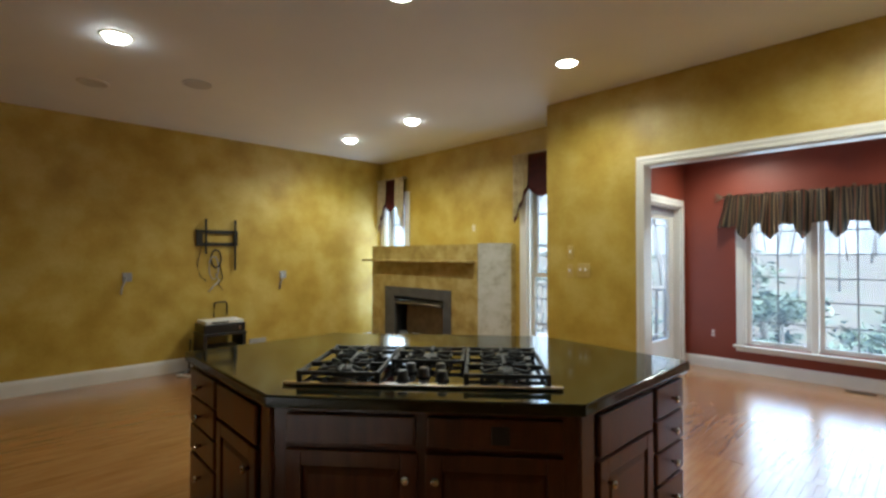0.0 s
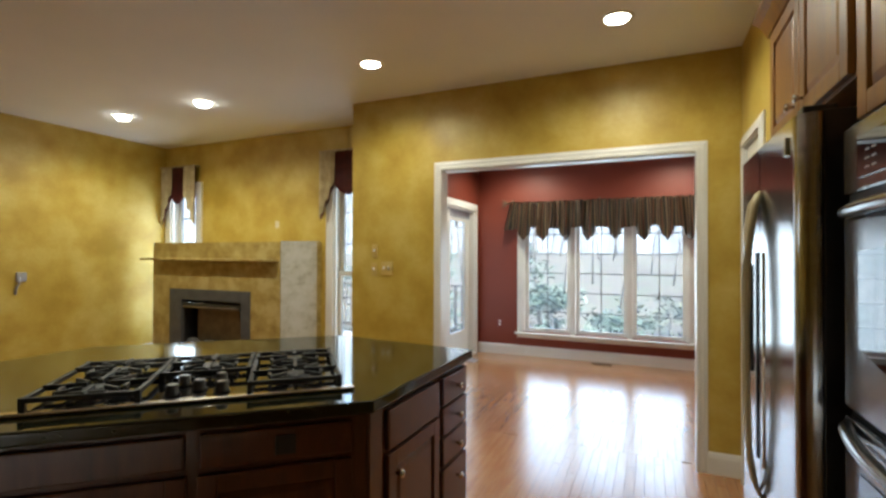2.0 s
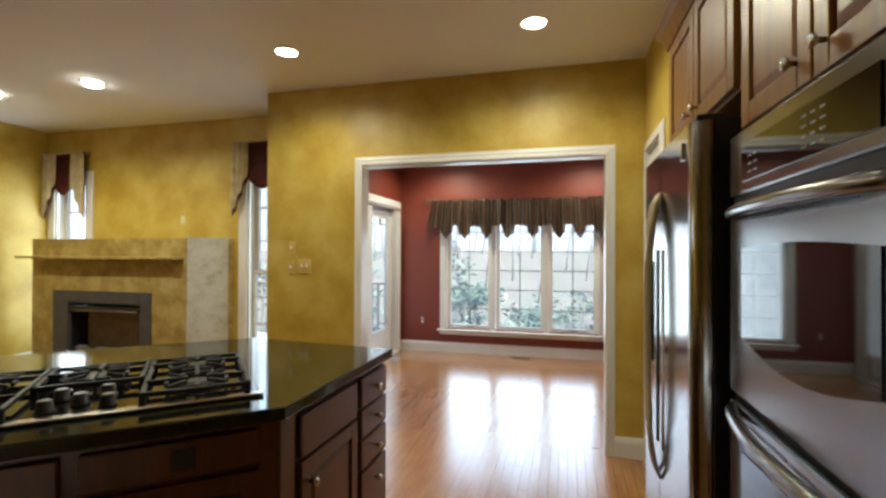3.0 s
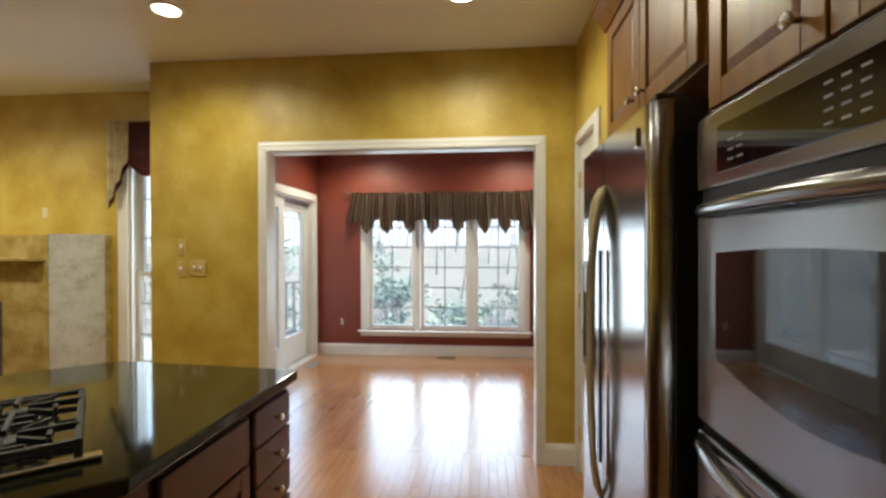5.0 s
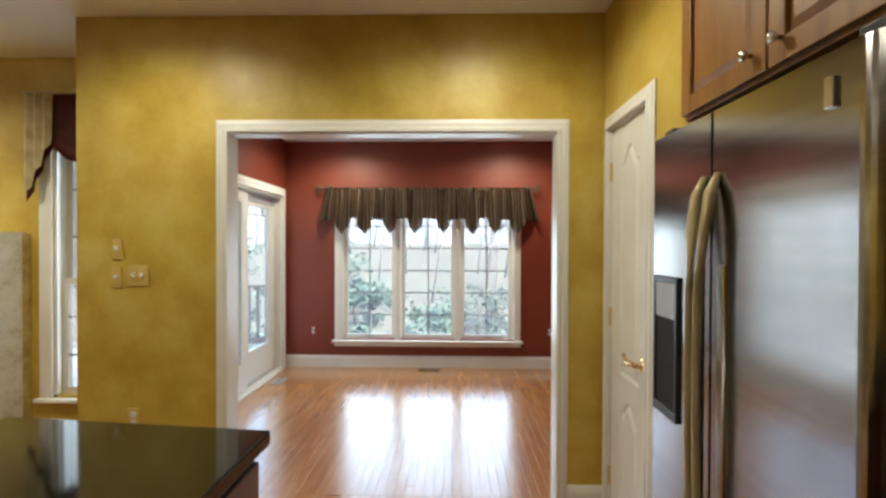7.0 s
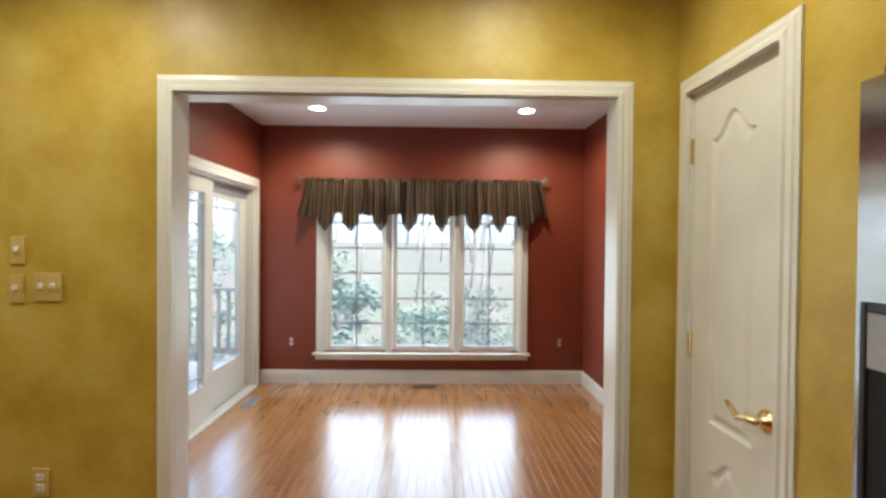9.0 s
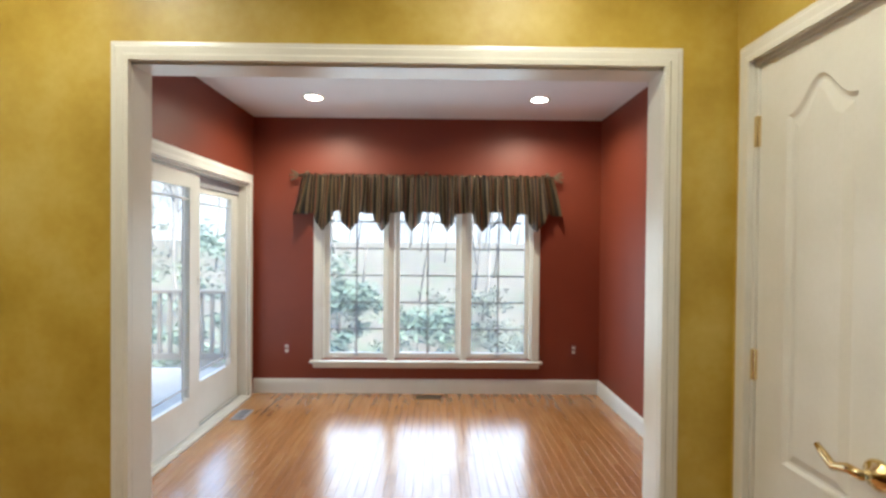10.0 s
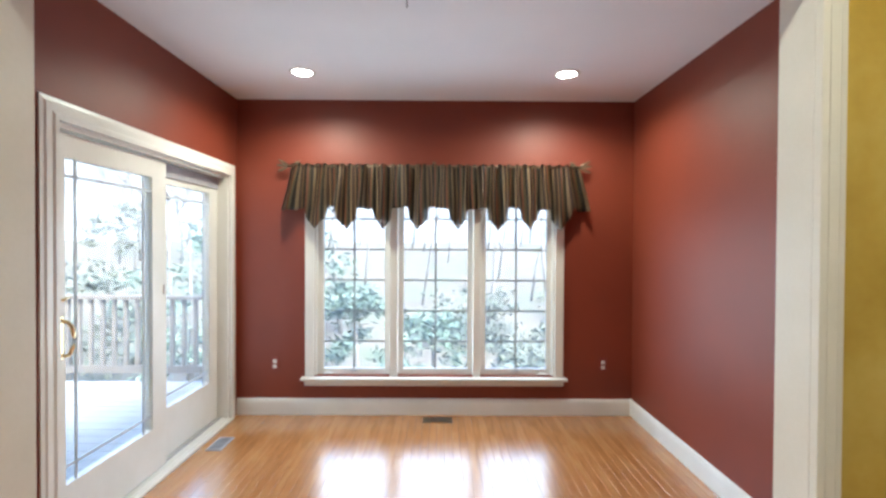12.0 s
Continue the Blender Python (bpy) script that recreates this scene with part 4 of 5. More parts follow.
def wall_oven():
    x, y0, y1 = 0.69, 0.72, 1.475
    ob = thing("double_wall_oven", (0.9, 1.1, 0.41), "stainless double wall oven with curved handles and dark windows", "wall oven")
    part("chassis", boxes((0.73, 1.3, y0 + 0.01, y1 - 0.01, 0.41, 1.75)), BLACK, ob)
    part("frame", boxes((x + 0.012, 0.73, y0 - 0.02, y1 + 0.02, 0.41, 1.75)), BLACK, ob)
    pan = part("control_panel", boxes((x - 0.012, x + 0.012, y0, y1, 1.565, 1.735), bevel=0.006), OVENSTEEL, ob)
    g = part("display", boxes((x - 0.016, x - 0.010, 0.80, 1.37, 1.595, 1.695), bevel=0.001), DARKGLASS, pan, "black glass control display")
    for r, cidx in itertools.product(range(4), range(3)):
        yy, zz = 1.03 - cidx * 0.035, 1.615 + r * 0.02
        part("button_mark", boxes((x - 0.0172, x - 0.0158, yy - 0.009, yy + 0.009, zz - 0.002, zz + 0.002)), GREYPLASTIC, pan)
    for r, cidx in itertools.product(range(3), range(2)):
        yy, zz = 1.31 - cidx * 0.035, 1.615 + r * 0.02
        part("button_mark", boxes((x - 0.0172, x - 0.0158, yy - 0.011, yy + 0.011, zz - 0.002, zz + 0.002)), GREYPLASTIC, pan)
    part("gap_strip", boxes((x + 0.002, x + 0.012, y0, y1, 1.535, 1.565)), BLACK, ob)
    for zt, zb in ((1.535, 1.02), (1.0, 0.42)):
        d = part("oven_door", boxes((x - 0.012, x + 0.012, y0, y1, zb, zt), bevel=0.008), OVENSTEEL, ob)
        part("vent_slot", boxes((x - 0.0135, x - 0.011, 1.12, 1.33, zt - 0.035, zt - 0.028), (x - 0.0135, x - 0.011, 0.86, 1.10, zt - 0.035, zt - 0.028)), BLACK, d)
        pts = []
        a, b, wt, wb = 0.80, 1.375, zt - 0.115, zt - 0.345
        for k in range(13):
            v = k / 12
            pts.append((a + (b - a) * v, wb - 0.045 * math.sin(math.pi * v)))
        for k in range(13):
            v = k / 12
            pts.append((b - (b - a) * v, wt + 0.012 * math.sin(math.pi * v)))
        bm = prism([(yy, zz) for yy, zz in pts], 0, 0.004)
        mm = Matrix(((0, 0, -1, x - 0.0115), (1, 0, 0, 0), (0, 1, 0, 0), (0, 0, 0, 1)))
        part("oven_window", turned(bm, mm), DARKGLASS, d, "dark glass window")
        hz = zt - 0.02
        hp = [(x + 0.0 - 0.062 * math.sin(math.pi * k / 14) ** 0.55 if 0 < k < 14 else x, y0 + 0.015 + (y1 - y0 - 0.03) * k / 14, hz - 0.0) for k in range(15)]
        part("handle", tube(bmesh.new(), hp, 0.017, 12), OVENSTEEL, d, "bowed steel bar handle")


wall_oven()


# ---- great room ----
def fireplace():
    ob = thing("fireplace", (-4.2, 3.85, LOW), "corner-cut faux-marble fireplace with dark slate surround", "fireplace")
    fx0, fx1, fz = -4.93, -3.68, 1.0
    yb = 3.70
    part("chest", prism([(fx1, yb), (-3.275, yb), (-3.29, 3.995), (fx1, 3.995)], LOW, 1.53), MARBLE_Y, ob)
    part("chest", prism([(-5.235, yb), (fx0, yb), (fx0, yb + 0.07), (-5.235, yb + 0.07)], LOW, 1.53), MARBLE_Y, ob)
    part("breast", boxes((fx0, fx1, yb, 3.995, fz, 1.53)), MARBLE_Y, ob)
    part("pale_side", prism([(-3.272, yb + 0.003), (-3.02, 3.965), (-3.02, 3.995), (-3.285, 3.995)], LOW, 1.54), MARBLE_W, ob, "pale veined faux-marble side")
    part("edge_strip", prism([(-3.018, 3.962), (-2.985, 3.995), (-3.018, 3.995)], LOW, 1.53), MARBLE_Y, ob)
    part("mantel_shelf", prism([(-5.34, yb - 0.001), (-5.34, 3.60), (-3.34, 3.60), (-3.30, yb - 0.001)], 1.325, 1.352, 0.006), MARBLE_Y, ob, "ochre mantel shelf")
    part("slate_surround", boxes((fx0, fx0 + 0.2, yb - 0.01, yb + 0.03, LOW, fz), (fx1 - 0.13, fx1, yb - 0.01, yb + 0.03, LOW, fz), (fx0 + 0.2, fx1 - 0.13, yb - 0.01, yb + 0.03, 0.88, fz)), SLATE, ob, "dark slate facing")
    box_ = part("firebox", boxes((fx0 + 0.2, fx1 - 0.13, 3.965, 3.99, LOW, 0.88), (fx0 + 0.18, fx0 + 0.2, yb + 0.03, 3.99, LOW, 0.88), (fx1 - 0.13, fx1 - 0.11, yb + 0.03, 3.99, LOW, 0.88)), BLACK, ob)
    part("hood", boxes((fx0 + 0.2, fx1 - 0.13, yb + 0.0, yb + 0.05, 0.78, 0.84), bevel=0.01), BLACK, ob, "black metal firebox hood")
    part("hood_rail", tube(bmesh.new(), [(fx0 + 0.24, yb - 0.01, 0.80), (fx1 - 0.17, yb - 0.01, 0.80)], 0.012), VENTMETAL, ob)
    part("back_panel", boxes((fx0 + 0.26, fx1 - 0.19, yb + 0.16, yb + 0.17, LOW, 0.76)), FIREBRICK, box_, "brownish firebrick panel")
    rng = random.Random(2)
    for k in range(4):
        xx = -4.62 + 0.2 * k
        part("log", tube(bmesh.new(), [(xx - 0.16, yb + 0.1, LOW + 0.12 + 0.1 * rng.random()), (xx, yb + 0.07, LOW + 0.14 + 0.1 * rng.random()), (xx + 0.18, yb + 0.1, LOW + 0.14 + 0.12 * rng.random())], [0.025, 0.035, 0.022], 9), BARK, ob, "grey ceramic log")
    part("hearth", boxes((fx0 + 0.2, fx1 - 0.13, yb, yb + 0.2, LOW, LOW + 0.06)), SLATE, ob)


fireplace()


def tall_window(x0, x1, name, flip):
    y = 4.0
    ob = thing(name, ((x0 + x1) / 2, y, WZ0), "tall narrow white window with grilles on the fireplace wall", "window", kind="structure")
    part("side_casing", boxes((x0 - 0.09, x0, y - 0.02, y, WZ0 - 0.02, WZ1 + 0.0), bevel=0.004), TRIM, ob)
    part("side_casing", boxes((x1, x1 + 0.09, y - 0.02, y, WZ0 - 0.02, WZ1 + 0.0), bevel=0.004), TRIM, ob)
    part("head_casing", boxes((x0 - 0.09, x1 + 0.09, y - 0.02, y, WZ1, WZ1 + 0.08), bevel=0.004), TRIM, ob)
    part("window_sill", boxes((x0 - 0.11, x1 + 0.11, y - 0.05, y + 0.1, WZ0 - 0.045, WZ0 - 0.02), bevel=0.005), TRIM, ob)
    part("window_frame", boxes((x0, x0 + 0.025, y, y + 0.13, WZ0 - 0.02, WZ1), (x1 - 0.025, x1, y, y + 0.13, WZ0 - 0.02, WZ1), (x0 + 0.025, x1 - 0.025, y, y + 0.13, WZ1 - 0.025, WZ1)), TRIM, ob)
    zm = 1.2
    for za, zb, dy in ((WZ0, zm + 0.02, 0.04), (zm - 0.02, WZ1 - 0.025, 0.085)):
        a, b = x0 + 0.025, x1 - 0.025
        s = part("sash", boxes((a, a + 0.04, y + dy, y + dy + 0.035, za, zb), (b - 0.04, b, y + dy, y + dy + 0.035, za, zb), (a + 0.04, b - 0.04, y + dy, y + dy + 0.035, za, za + 0.045), (a + 0.04, b - 0.04, y + dy, y + dy + 0.035, zb - 0.04, zb)), TRIM, ob)
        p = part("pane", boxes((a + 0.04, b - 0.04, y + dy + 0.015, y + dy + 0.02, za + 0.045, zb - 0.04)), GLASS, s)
        p.visible_shadow = False
        for k in (1, 2):
            z = za + (zb - za) * k / 3
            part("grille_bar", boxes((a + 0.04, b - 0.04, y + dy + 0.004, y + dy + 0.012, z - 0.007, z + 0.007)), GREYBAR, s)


tall_window(*W1, "window_2", 1)
tall_window(*W2, "window_3", 1)


def swag(x0, x1):
    """Board-mounted swag: cream pleated side tails with wine lining for shadow, wine swag between."""
    y, zt = 3.975, 2.47
    ob = thing("swag_valance", ((x0 + x1) / 2, y, 1.77), "cream cloth tails with a wine-red swag over the tall window", "valance", "swag valances")
    part("board", boxes((x0, x1, y - 0.07, 3.998, zt - 0.005, zt + 0.01)), CREAM, ob)
    for s, xe in ((1, x0), (-1, x1)):
        bm = bmesh.new()
        n = 24
        w = 0.19
        tops, bots = [], []
        for k in range(n + 1):
            v = k / n
            x = xe + s * (v * w)
            yy = y - 0.07 + 0.022 * abs(((v * 3) % 1) * 2 - 1)
            stepd = 0.14 * int(v * 3) + 0.14 * ((v * 3) % 1) * 0.6
            tops.append(bm.verts.new((x, yy, zt - 0.006)))
            bots.append(bm.verts.new((x, yy - 0.008, 1.77 + min(0.40, stepd))))
        for k in range(n):
            bm.faces.new((tops[k], bots[k], bots[k + 1], tops[k + 1]))
        bmesh.ops.recalc_face_normals(bm, faces=bm.faces)
        bmesh.ops.solidify(bm, geom=bm.faces, thickness=0.004)
        tail = part("tail", bm, CREAM, ob)
        # Added wine layer shows below the hem as the tail's dark shadow.
        bm = bmesh.new()
        tops, bots = [], []
        for k in range(n + 1):
            v = k / n
            stepd = 0.14 * int(v * 3) + 0.14 * ((v * 3) % 1) * 0.6
            tops.append(bm.verts.new((xe + s * v * w, y - 0.036, zt - 0.006)))
            bots.append(bm.verts.new((xe + s * v * w, y - 0.040, 1.745 + min(0.40, stepd))))
        for k in range(n):
            bm.faces.new((tops[k], bots[k], bots[k + 1], tops[k + 1]))
        bmesh.ops.solidify(bm, geom=bm.faces, thickness=0.003)
        part("shadow_lining", bm, WINE, tail, "wine layer put in for the tail shadow")
    bm = bmesh.new()
    n, r = 22, 8
    grid = []
    xa, xb = x0 + 0.11, x1 - 0.11
    for i in range(n + 1):
        u = i / n
        sag = 0.25 + 0.2 * math.sin(math.pi * u)
        grid.append([bm.verts.new((xa + (xb - xa) * u, y - 0.04 - 0.012 * math.sin(j * 2.4 + 3 * u), zt - 0.006 - sag * j / r)) for j in range(r + 1)])
    for i in range(n):
        for j in range(r):
            f = bm.faces.new((grid[i][j], grid[i][j + 1], grid[i + 1][j + 1], grid[i + 1][j]))
            f.smooth = True
    bmesh.ops.solidify(bm, geom=bm.faces, thickness=0.004)
    part("swag", bm, WINE, ob, "wine-red swag")


swag(-5.42, -4.83)
swag(-2.96, -2.25)


# television bracket, cables and stand on the west wall (faces +x; local x = +y)
MW = flat_place(-5.43, 0, 0, 90)


def tv_bracket():
    ob = thing("tv_wall_bracket", (-5.43, 1.72, 1.5), "black metal television wall bracket, empty", "tv bracket")
    part("wall_plate", boxes((1.56, 1.89, -0.03, 0, 1.648, 1.69), (1.56, 1.89, -0.03, 0, 1.512, 1.552), (1.49, 1.56, -0.03, 0, 1.512, 1.69), (1.89, 1.935, -0.03, 0, 1.512, 1.69), m=MW, bevel=0.003), BLACK, ob)
    for yy, z0 in ((1.585, 1.42), (1.90, 1.24)):
        part("arm", boxes((yy - 0.010, yy + 0.010, -0.055, -0.03, z0, 1.81), m=MW, bevel=0.003), BLACK, ob)


def cable(points, r, mat, label):
    tagged(part("cable", tube(bmesh.new(), [MW @ Vector(p) for p in points], r, 7), mat), label, "cable", "loose cables")


def loop(y, z, w, h, d, n=14, sag=0.0):
    return [(y + w * math.cos(k * math.tau / n), -d - 0.004 * k / n, z + h * math.sin(k * math.tau / n) - sag * k / n) for k in range(n + 1)]


tv_bracket()
cable(loop(1.70, 1.37, 0.055, 0.10, 0.015), 0.009, BLACK, "black coiled cable hanging from the television bracket")
cable(loop(1.675, 1.27, 0.05, 0.13, 0.02), 0.006, GREYPLASTIC, "grey coiled cable hanging on the wall")
cable([(1.70, -0.012, 1.20), (1.73, -0.03, 1.12), (1.66, -0.03, 1.05), (1.62, -0.02, 1.0)], 0.007, GREYPLASTIC, "grey cable end hanging on the wall")
cable([(1.74, -0.012, 1.30), (1.77, -0.03, 1.16), (1.72, -0.03, 1.08), (1.77, -0.02, 1.02)], 0.006, BLACK, "black cable end hanging on the wall")
cable([(1.55, -0.012, 1.5), (1.50, -0.03, 1.3), (1.53, -0.03, 1.18), (1.60, -0.02, 1.12)], 0.005, BLACK, "thin black cable hanging on the wall")
cable([(1.68, -0.02, 0.72), (1.68, -0.02, 0.86), (1.70, -0.02, 0.88), (1.81, -0.02, 0.88), (1.82, -0.02, 0.86), (1.82, -0.02, 0.74)], 0.008, BLACK, "stiff black cable looped above the stand")
cable([(1.42, -0.05, LOW + 0.02), (1.36, -0.16, LOW + 0.012), (1.26, -0.22, LOW + 0.012), (1.33, -0.34, LOW + 0.012), (1.45, -0.3, LOW + 0.012)], 0.011, WHITEPLASTIC, "white cable coiled on the floor by the stand")
cable([(1.44, -0.03, 0.5), (1.42, -0.05, 0.2), (1.44, -0.06, LOW + 0.02), (1.52, -0.25, LOW + 0.012)], 0.008, BLACK, "black cable falling to the floor")


def media_stand():
    ob = thing("media_stand", (-5.2, 1.68, LOW), "small black open media stand against the wall", "media stand")
    a, b = 1.46, 1.90
    for yy in (a, b - 0.04):
        part("leg", boxes((yy, yy + 0.04, -0.38, -0.06, LOW, 0.56), m=MW, bevel=0.004), BLACK, ob)
    for z in (0.22, 0.40, 0.56):
        part("shelf", boxes((a, b, -0.40, -0.04, z, z + 0.025), m=MW, bevel=0.004), BLACK, ob)
    rc = thing("video_player", (-5.2, 1.68, 0.59), "flat silver video player on the black stand, white for its sheen", "video player")
    # White plastic puts the silver case's bright reflection into its colour.
    part("case", boxes((1.49, 1.88, -0.36, -0.08, 0.68, 0.712), m=MW, bevel=0.004), WHITEPLASTIC, rc)
    part("tray", boxes((1.55, 1.72, -0.364, -0.358, 0.69, 0.705), m=MW), BLACK, rc)
    rr = thing("receiver", (-5.2, 1.68, 0.585), "black audio receiver on the stand", "receiver")
    part("case", boxes((1.47, 1.89, -0.38, -0.06, 0.587, 0.678), m=MW, bevel=0.005), BLACK, rr)
    part("dial", lathe([(0.02, 0), (0.02, 0.012), (0.016, 0.015)], 16, MW @ pose(1.83, -0.38, 0.632, 90)), STEEL, rr)


media_stand()


def sconce_plate(y, z):
    ob = thing("wall_box", (-5.43, y, z), "small grey open wall box with loose wires on the yellow wall", "wall box", "wall boxes")
    part("box", boxes((y - 0.04, y + 0.04, -0.02, 0, z - 0.045, z + 0.045), m=MW, bevel=0.004), GREYPLASTIC, ob)
    part("wire", tube(bmesh.new(), [MW @ Vector(p) for p in ((y - 0.02, -0.02, z), (y - 0.03, -0.05, z - 0.05), (y - 0.05, -0.04, z - 0.11), (y - 0.055, -0.03, z - 0.17))], 0.01, 7), GREYPLASTIC, ob)


sconce_plate(0.86, 1.19)
sconce_plate(2.49, 1.17)
tagged(part("wall_outlet_panel", boxes((2.08, 2.28, -0.012, 0, 0.36, 0.42), m=MW, bevel=0.003), GREYPLASTIC), "grey cable outlet panel on the yellow wall", "outlet")

# ---- outside ----
GZ = -2.6
gm = bmesh.new()
G = 60
gv = [[None] * (G + 1) for _ in range(G + 1)]
for i in range(G + 1):
    for j in range(G + 1):
        x = math.copysign((abs(i - G / 2) / (G / 2)) ** 2.2 * 600, i - G / 2) - 1
        y = math.copysign((abs(j - G / 2) / (G / 2)) ** 2.2 * 600, j - G / 2) + 12
        rise = max(0.0, (y - 12)) * 0.10
        z = GZ + min(rise, 4.0) + (0.4 * noise.noise((x * 0.08, y * 0.08, 0)) if y > 8 else 0)
        gv[i][j] = gm.verts.new((x, y, z))
for i in range(G):
    for j in range(G):
        gm.faces.new((gv[i][j], gv[i + 1][j], gv[i + 1][j + 1], gv[i][j + 1])).smooth = True
tagged(part("ground", gm, GROUND), "sloping wooded ground with leaf litter", "ground", kind="structure")


def far_wood():
    """The wooded hillside in the distance: a curved uneven bank with a ragged top."""
    rng = random.Random(21)
    bm = bmesh.new()
    low, top = [], []
    n = 240
    for k in range(n + 1):
        a = math.radians(-80 + 160 * k / n)
        x, y = 85 * math.sin(a) - 1, 85 * math.cos(a)
        low.append(bm.verts.new((x, y, -4)))
        top.append(bm.verts.new((x * 1.12, y * 1.12, 24 + 4 * noise.noise((k * 0.05, 3, 0)) + 2.5 * noise.noise((k * 0.35, 7, 0)) + rng.uniform(-0.8, 0.8))))
    for k in range(n):
        bm.faces.new((low[k], low[k + 1], top[k + 1], top[k]))
    tagged(part("backdrop", bm, FARWOOD), "distant bare wooded hillside, coloured blue-grey for haze", "backdrop", kind="structure")


far_wood()


def deck():
    ob = tagged(new("deck"), "pale wooden deck outside the sliding door", "deck", kind="structure")
    x0, x1, y0, y1 = -7.2, -2.225, 4.15, 7.75
    y = y0
    while y < y1 - 0.05:
        part("deck_board", boxes((x0, x1, y, y + 0.134, -0.16, -0.125)), DECKWOOD, ob)
        y += 0.14
    part("rim", boxes((x0, x1, y1 + 0.01, y1 + 0.05, -0.4, -0.126)), RAILWOOD, ob)
    for xx in (x0 + 0.1, x1 - 0.1, -4.7):
        part("post", boxes((xx - 0.07, xx + 0.07, y1 - 0.15, y1, GZ - 1, -0.16)), RAILWOOD, ob)
    r = thing("deck_railing", (-4.7, 7.7, -0.125), "weathered wooden deck railing with square balusters", "railing")
    part("top_rail", boxes((x0, x1 + 0.4, 7.63, 7.75, 0.83, 0.87), bevel=0.004), RAILWOOD, r)
    part("bottom_rail", boxes((x0, x1 + 0.4, 7.67, 7.71, 0.0, 0.08)), RAILWOOD, r)
    for xx in (-7.0, -4.66, -2.4):
        part("rail_post", boxes((xx - 0.045, xx + 0.045, 7.655, 7.735, -0.125, 0.83)), RAILWOOD, r)
    x = x0 + 0.08
    while x < x1 + 0.35:
        part("baluster", boxes((x - 0.019, x + 0.019, 7.672, 7.708, 0.08, 0.83)), RAILWOOD, r)
        x += 0.13


deck()


def tree_bare(x, y, h, seed, r0=0.13):
    """A bare tree: one trunk with three orders of limbs."""
    rng = random.Random(seed)
    z0 = GZ + max(0, y - 12) * 0.10 - 0.3
    ob = thing("bare_tree", (x, y, z0), "tall bare grey-barked tree in the wood", "tree", "bare trees")
    bm = bmesh.new()
    tips = []

    def limb(p, d, length, r, depth):
        pts, rad = [p.copy()], [r]
        n = 4
        for k in range(n):
            d = (d + Vector((rng.uniform(-.16, .16), rng.uniform(-.16, .16), rng.uniform(-.05, .12)))).normalized()
            p = p + d * length / n
            pts.append(p.copy())
            rad.append(r * (1 - 0.7 * (k + 1) / n))
            if depth < 3 and (k > 0 or depth > 0):
                for _ in range(2 if depth < 2 else 1):
                    a = rng.uniform(0, math.tau)
                    nd = (d * 0.7 + Vector((math.cos(a), math.sin(a), rng.uniform(0.1, 0.6)))).normalized()
                    limb(p.copy(), nd, length * rng.uniform(0.35, 0.55), rad[-1] * 0.6, depth + 1)
        tube(bm, pts, rad, 6 if depth < 2 else 4)

    limb(Vector((x, y, z0)), Vector((0, 0, 1)), h, r0, 0)
    part("trunk_and_limbs", bm, BARK, ob)
    return ob


def evergreen(x, y, h, w, seed, mat):
    """A loose shrub or evergreen: stems, and a crown of leaf sprays in many uneven clumps."""
    rng = random.Random(seed)
    z0 = GZ + max(0, y - 12) * 0.10 - 0.2
    ob = thing("evergreen_tree", (x, y, z0), "loose green evergreen tree in the wood", "tree", "evergreen trees")
    part("trunk", tube(bmesh.new(), [(x, y, z0), (x + 0.05, y, z0 + h * 0.5), (x, y, z0 + h * 0.9)], [0.10, 0.06, 0.02], 8), BARK, ob)
    clumps = []
    for k in range(36):
        t = rng.random()
        a = rng.uniform(0, math.tau)
        rr = w * math.sin(math.pi * (0.12 + 0.8 * t)) * rng.uniform(0.3, 1.1)
        clumps.append((Vector((rr * math.cos(a), rr * math.sin(a), h * (0.1 + 0.9 * t))), rng.uniform(0.16, 0.42)))
    vs, fs = [], []
    for c0, cr_ in clumps:
        for _ in range(75):
            o = Vector((rng.gauss(0, 1), rng.gauss(0, 1), rng.gauss(0, 0.55))) * cr_ * 0.6
            c = c0 + o
            s = rng.uniform(0.035, 0.085)
            d = Vector((rng.uniform(-1, 1), rng.uniform(-1, 1), rng.uniform(-0.7, 0.3))).normalized() * s * 1.6
            e = d.cross(Vector((rng.uniform(-1, 1), rng.uniform(-1, 1), 1))).normalized() * s * 0.5
            i = len(vs)
            vs += [c - d, c + e, c + d, c - e]
            fs.append((i, i + 1, i + 2, i + 3))
    me = bpy.data.meshes.new("crown")
    me.from_pydata(vs, [], fs)
    me.materials.append(mat)
    cr = new("crown", me)
    cr.parent = ob


rng = random.Random(11)
for k in range(7):
    first = tree_bare(-9 + 2.6 * k, 18 + (k * 5) % 9, rng.uniform(8, 13), 100 + k, rng.uniform(0.05, 0.10))
    for _ in range(13):
        x, y = rng.uniform(-30, 24), rng.uniform(20, 60)
        copy_thing(first, pose(x, y, GZ + max(0, y - 12) * 0.10 - 0.3, 0, 0, rng.uniform(0, 360)))
for x, y, h, w, mat in ((-1.9, 11.0, 3.3, 1.2, LEAF), (-0.5, 12.0, 2.9, 1.2, LEAF), (-3.4, 13.0, 4.3, 1.5, LEAF), (1.4, 12.5, 1.9, 1.1, LEAF2), (-6.5, 14, 4.6, 1.7, LEAF), (3.4, 15, 2.4, 1.3, LEAF2), (-9.5, 14, 3.4, 1.7, LEAF2), (0.8, 18, 2.2, 1.8, LEAF2), (-4.8, 18, 3.4, 2.2, LEAF2), (5.5, 20, 2.8, 2.2, LEAF2), (-12, 19, 5.0, 2.4, LEAF2)):
    evergreen(x, y, h, w, int(x * 10 + 200), mat)

# ---- floor boards, last ----
PW = 0.0572
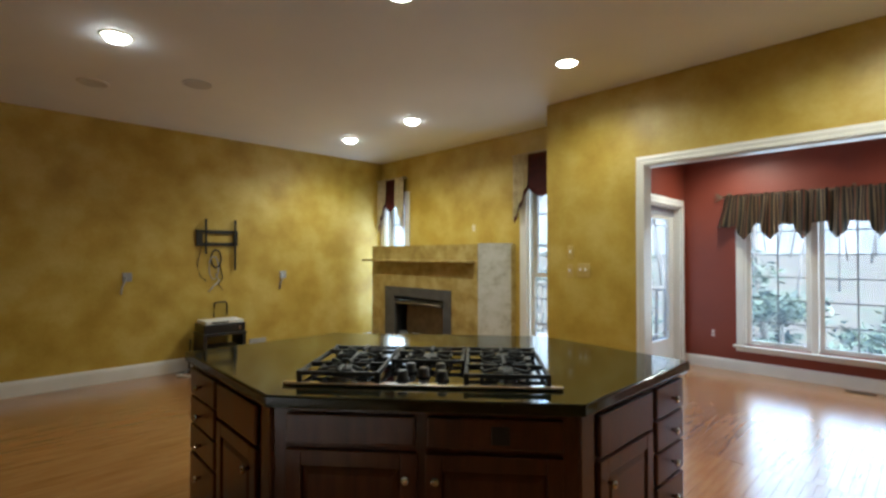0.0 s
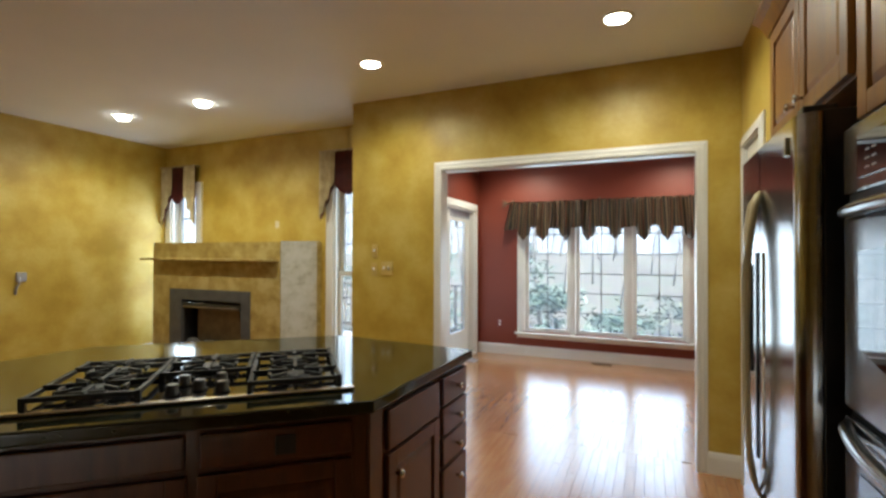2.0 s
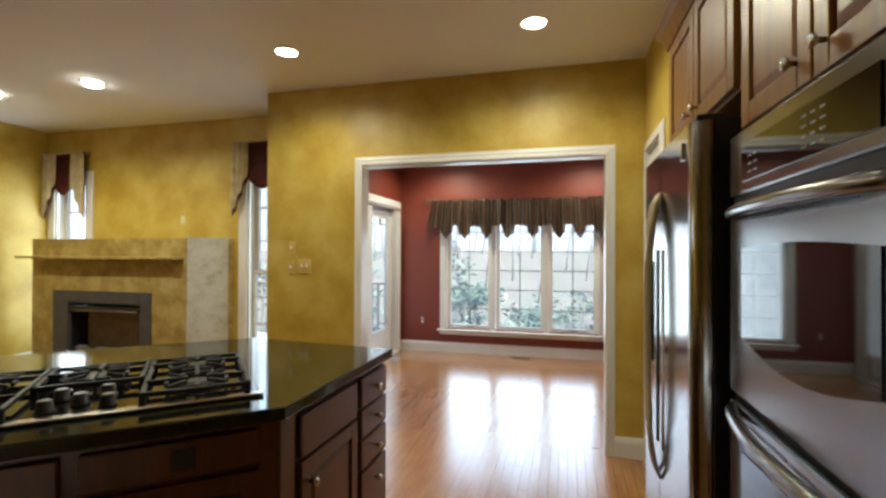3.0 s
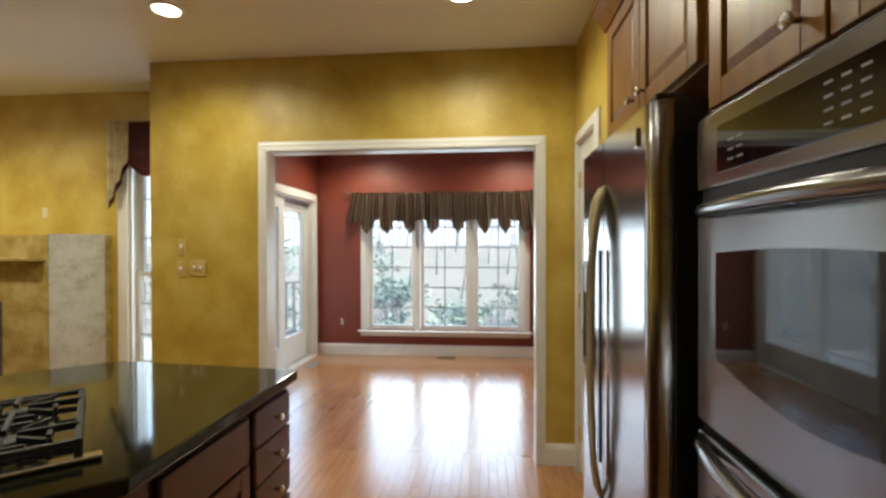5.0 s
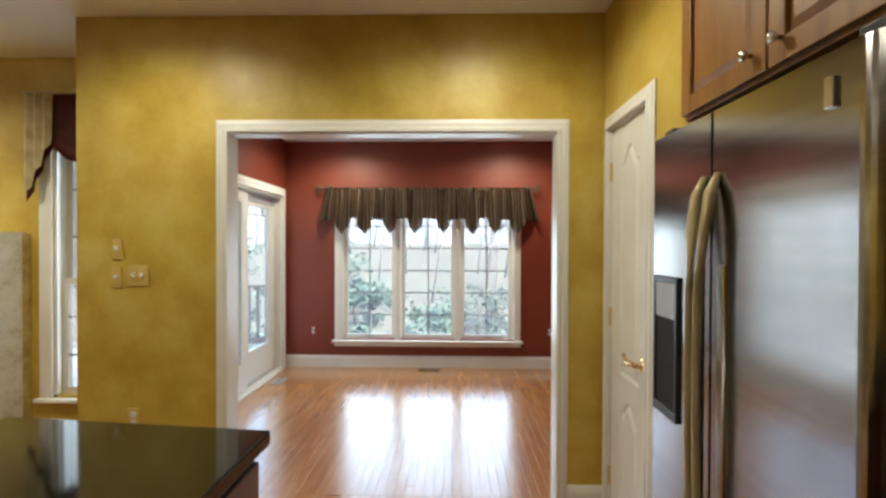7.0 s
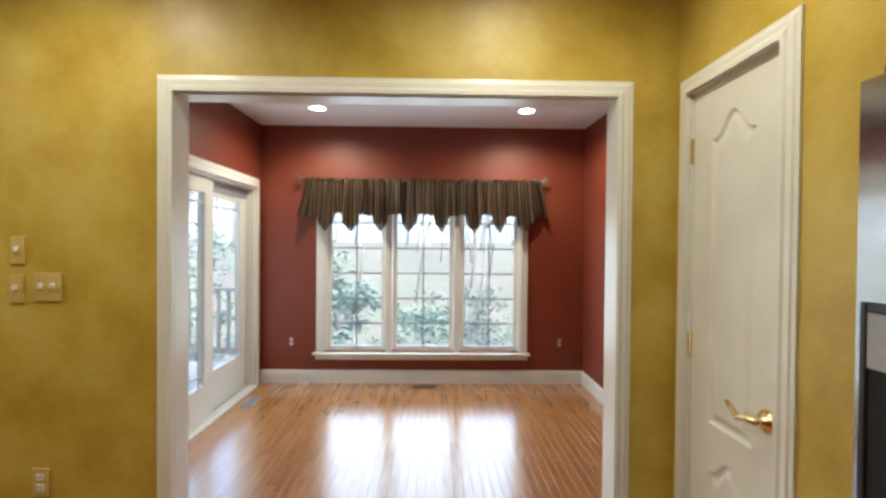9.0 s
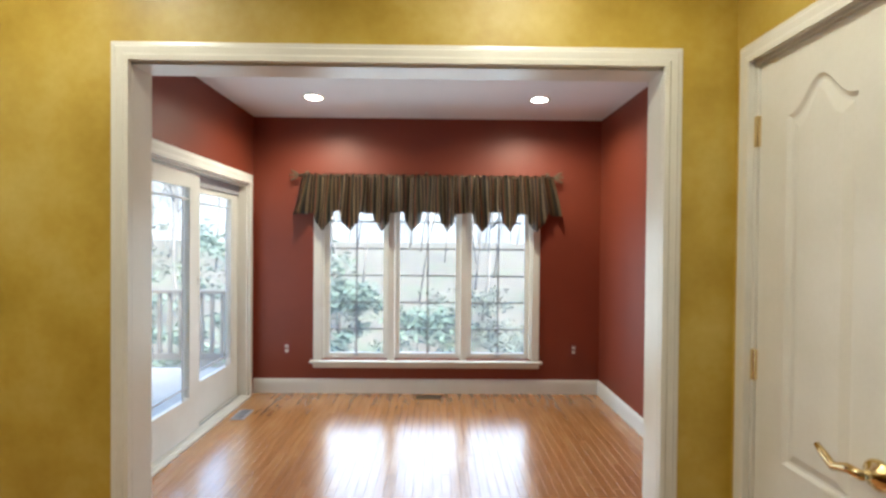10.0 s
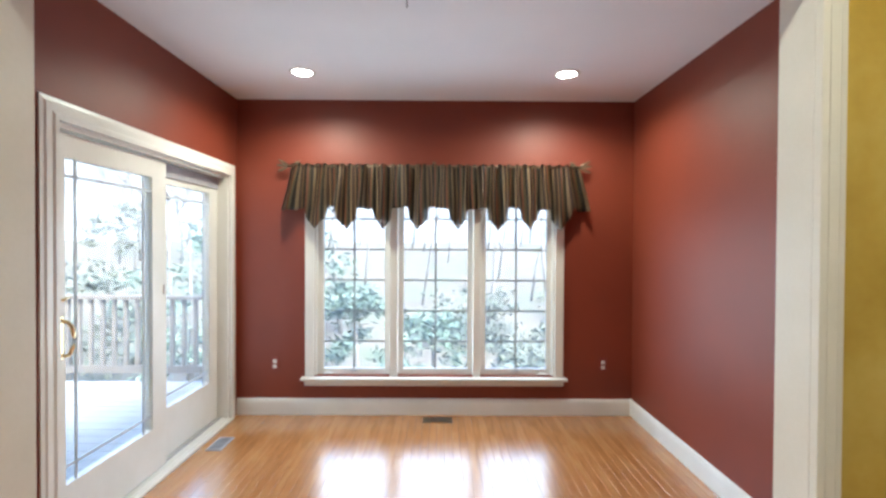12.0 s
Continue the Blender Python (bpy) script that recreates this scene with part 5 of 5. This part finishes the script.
LENS = (0.46, 0.69, 0.92, 1.26, 1.6)
plank_meshes = {}


def plank_mesh(length):
    key = round(length, 3)
    if key not in plank_meshes:
        bm = boxes((-PW / 2 + 0.0003, PW / 2 - 0.0003, -length / 2 + 0.0003, length / 2 - 0.0003, -0.012, 0.0))
        top = [e for e in bm.edges if e.verts[0].co.z > -1e-6 and e.verts[1].co.z > -1e-6]
        bmesh.ops.bevel(bm, geom=top, offset=0.0008, segments=1, affect="EDGES")
        me = bpy.data.meshes.new("plank")
        bm.to_mesh(me)
        bm.free()
        me.materials.append(OAK)
        plank_meshes[key] = me
    return plank_meshes[key]


def lay(x0, x1, y0, y1, z, parent, single, rng):
    vs, fs = [], []
    x = x0
    while x < x1 - 0.01:
        y = y0 - rng.uniform(0, 0.4)
        cx = x + PW / 2
        while y < y1:
            ln = rng.choice(LENS)
            a, b = max(y, y0), min(y + ln, y1)
            y += ln
            if b - a < 0.02:
                continue
            if single(cx, (a + b) / 2):
                ob = new("plank", plank_mesh(b - a if b - a < ln - 0.001 else ln))
                ob.parent = parent
                ob.location = Vector((cx, (a + b) / 2, z)) - base_of(parent)
                ob.rotation_euler = (rng.uniform(-0.0004, 0.0004), rng.uniform(-0.0008, 0.0008), 0)
            else:
                e, c = 0.0003, 0.0008
                i = len(vs)
                xa, xb = x + e, x + PW - e
                vs += [(xa, a + e, z - 0.0015), (xb, a + e, z - 0.0015), (xb, b - e, z - 0.0015), (xa, b - e, z - 0.0015), (xa + c, a + e + c, z), (xb - c, a + e + c, z), (xb - c, b - e - c, z), (xa + c, b - e - c, z)]
                fs += [(i + 4, i + 5, i + 6, i + 7), (i, i + 1, i + 5, i + 4), (i + 1, i + 2, i + 6, i + 5), (i + 2, i + 3, i + 7, i + 6), (i + 3, i, i + 4, i + 7)]
        x += PW
    me = bpy.data.meshes.new("planks")
    base = base_of(parent)
    me.from_pydata([Vector(v) - base for v in vs], [], fs)
    me.materials.append(OAK)
    ob = new("planks", me)
    ob.parent = parent
    tagged(ob, kind="stuff")


prng = random.Random(5)
lay(-2.08, 1.31, 3.545, 6.42, 0.0, floor, lambda x, y: -1.9 < x < 1.2 and y > 3.6, prng)
lay(-2.45, 1.36, -3.2, 3.545, 0.0, floor, lambda x, y: -0.55 < x < 0.45 and y > 1.8, prng)
lay(-5.43, -2.47, -3.2, 4.0, LOW, floor_low, lambda x, y: False, prng)
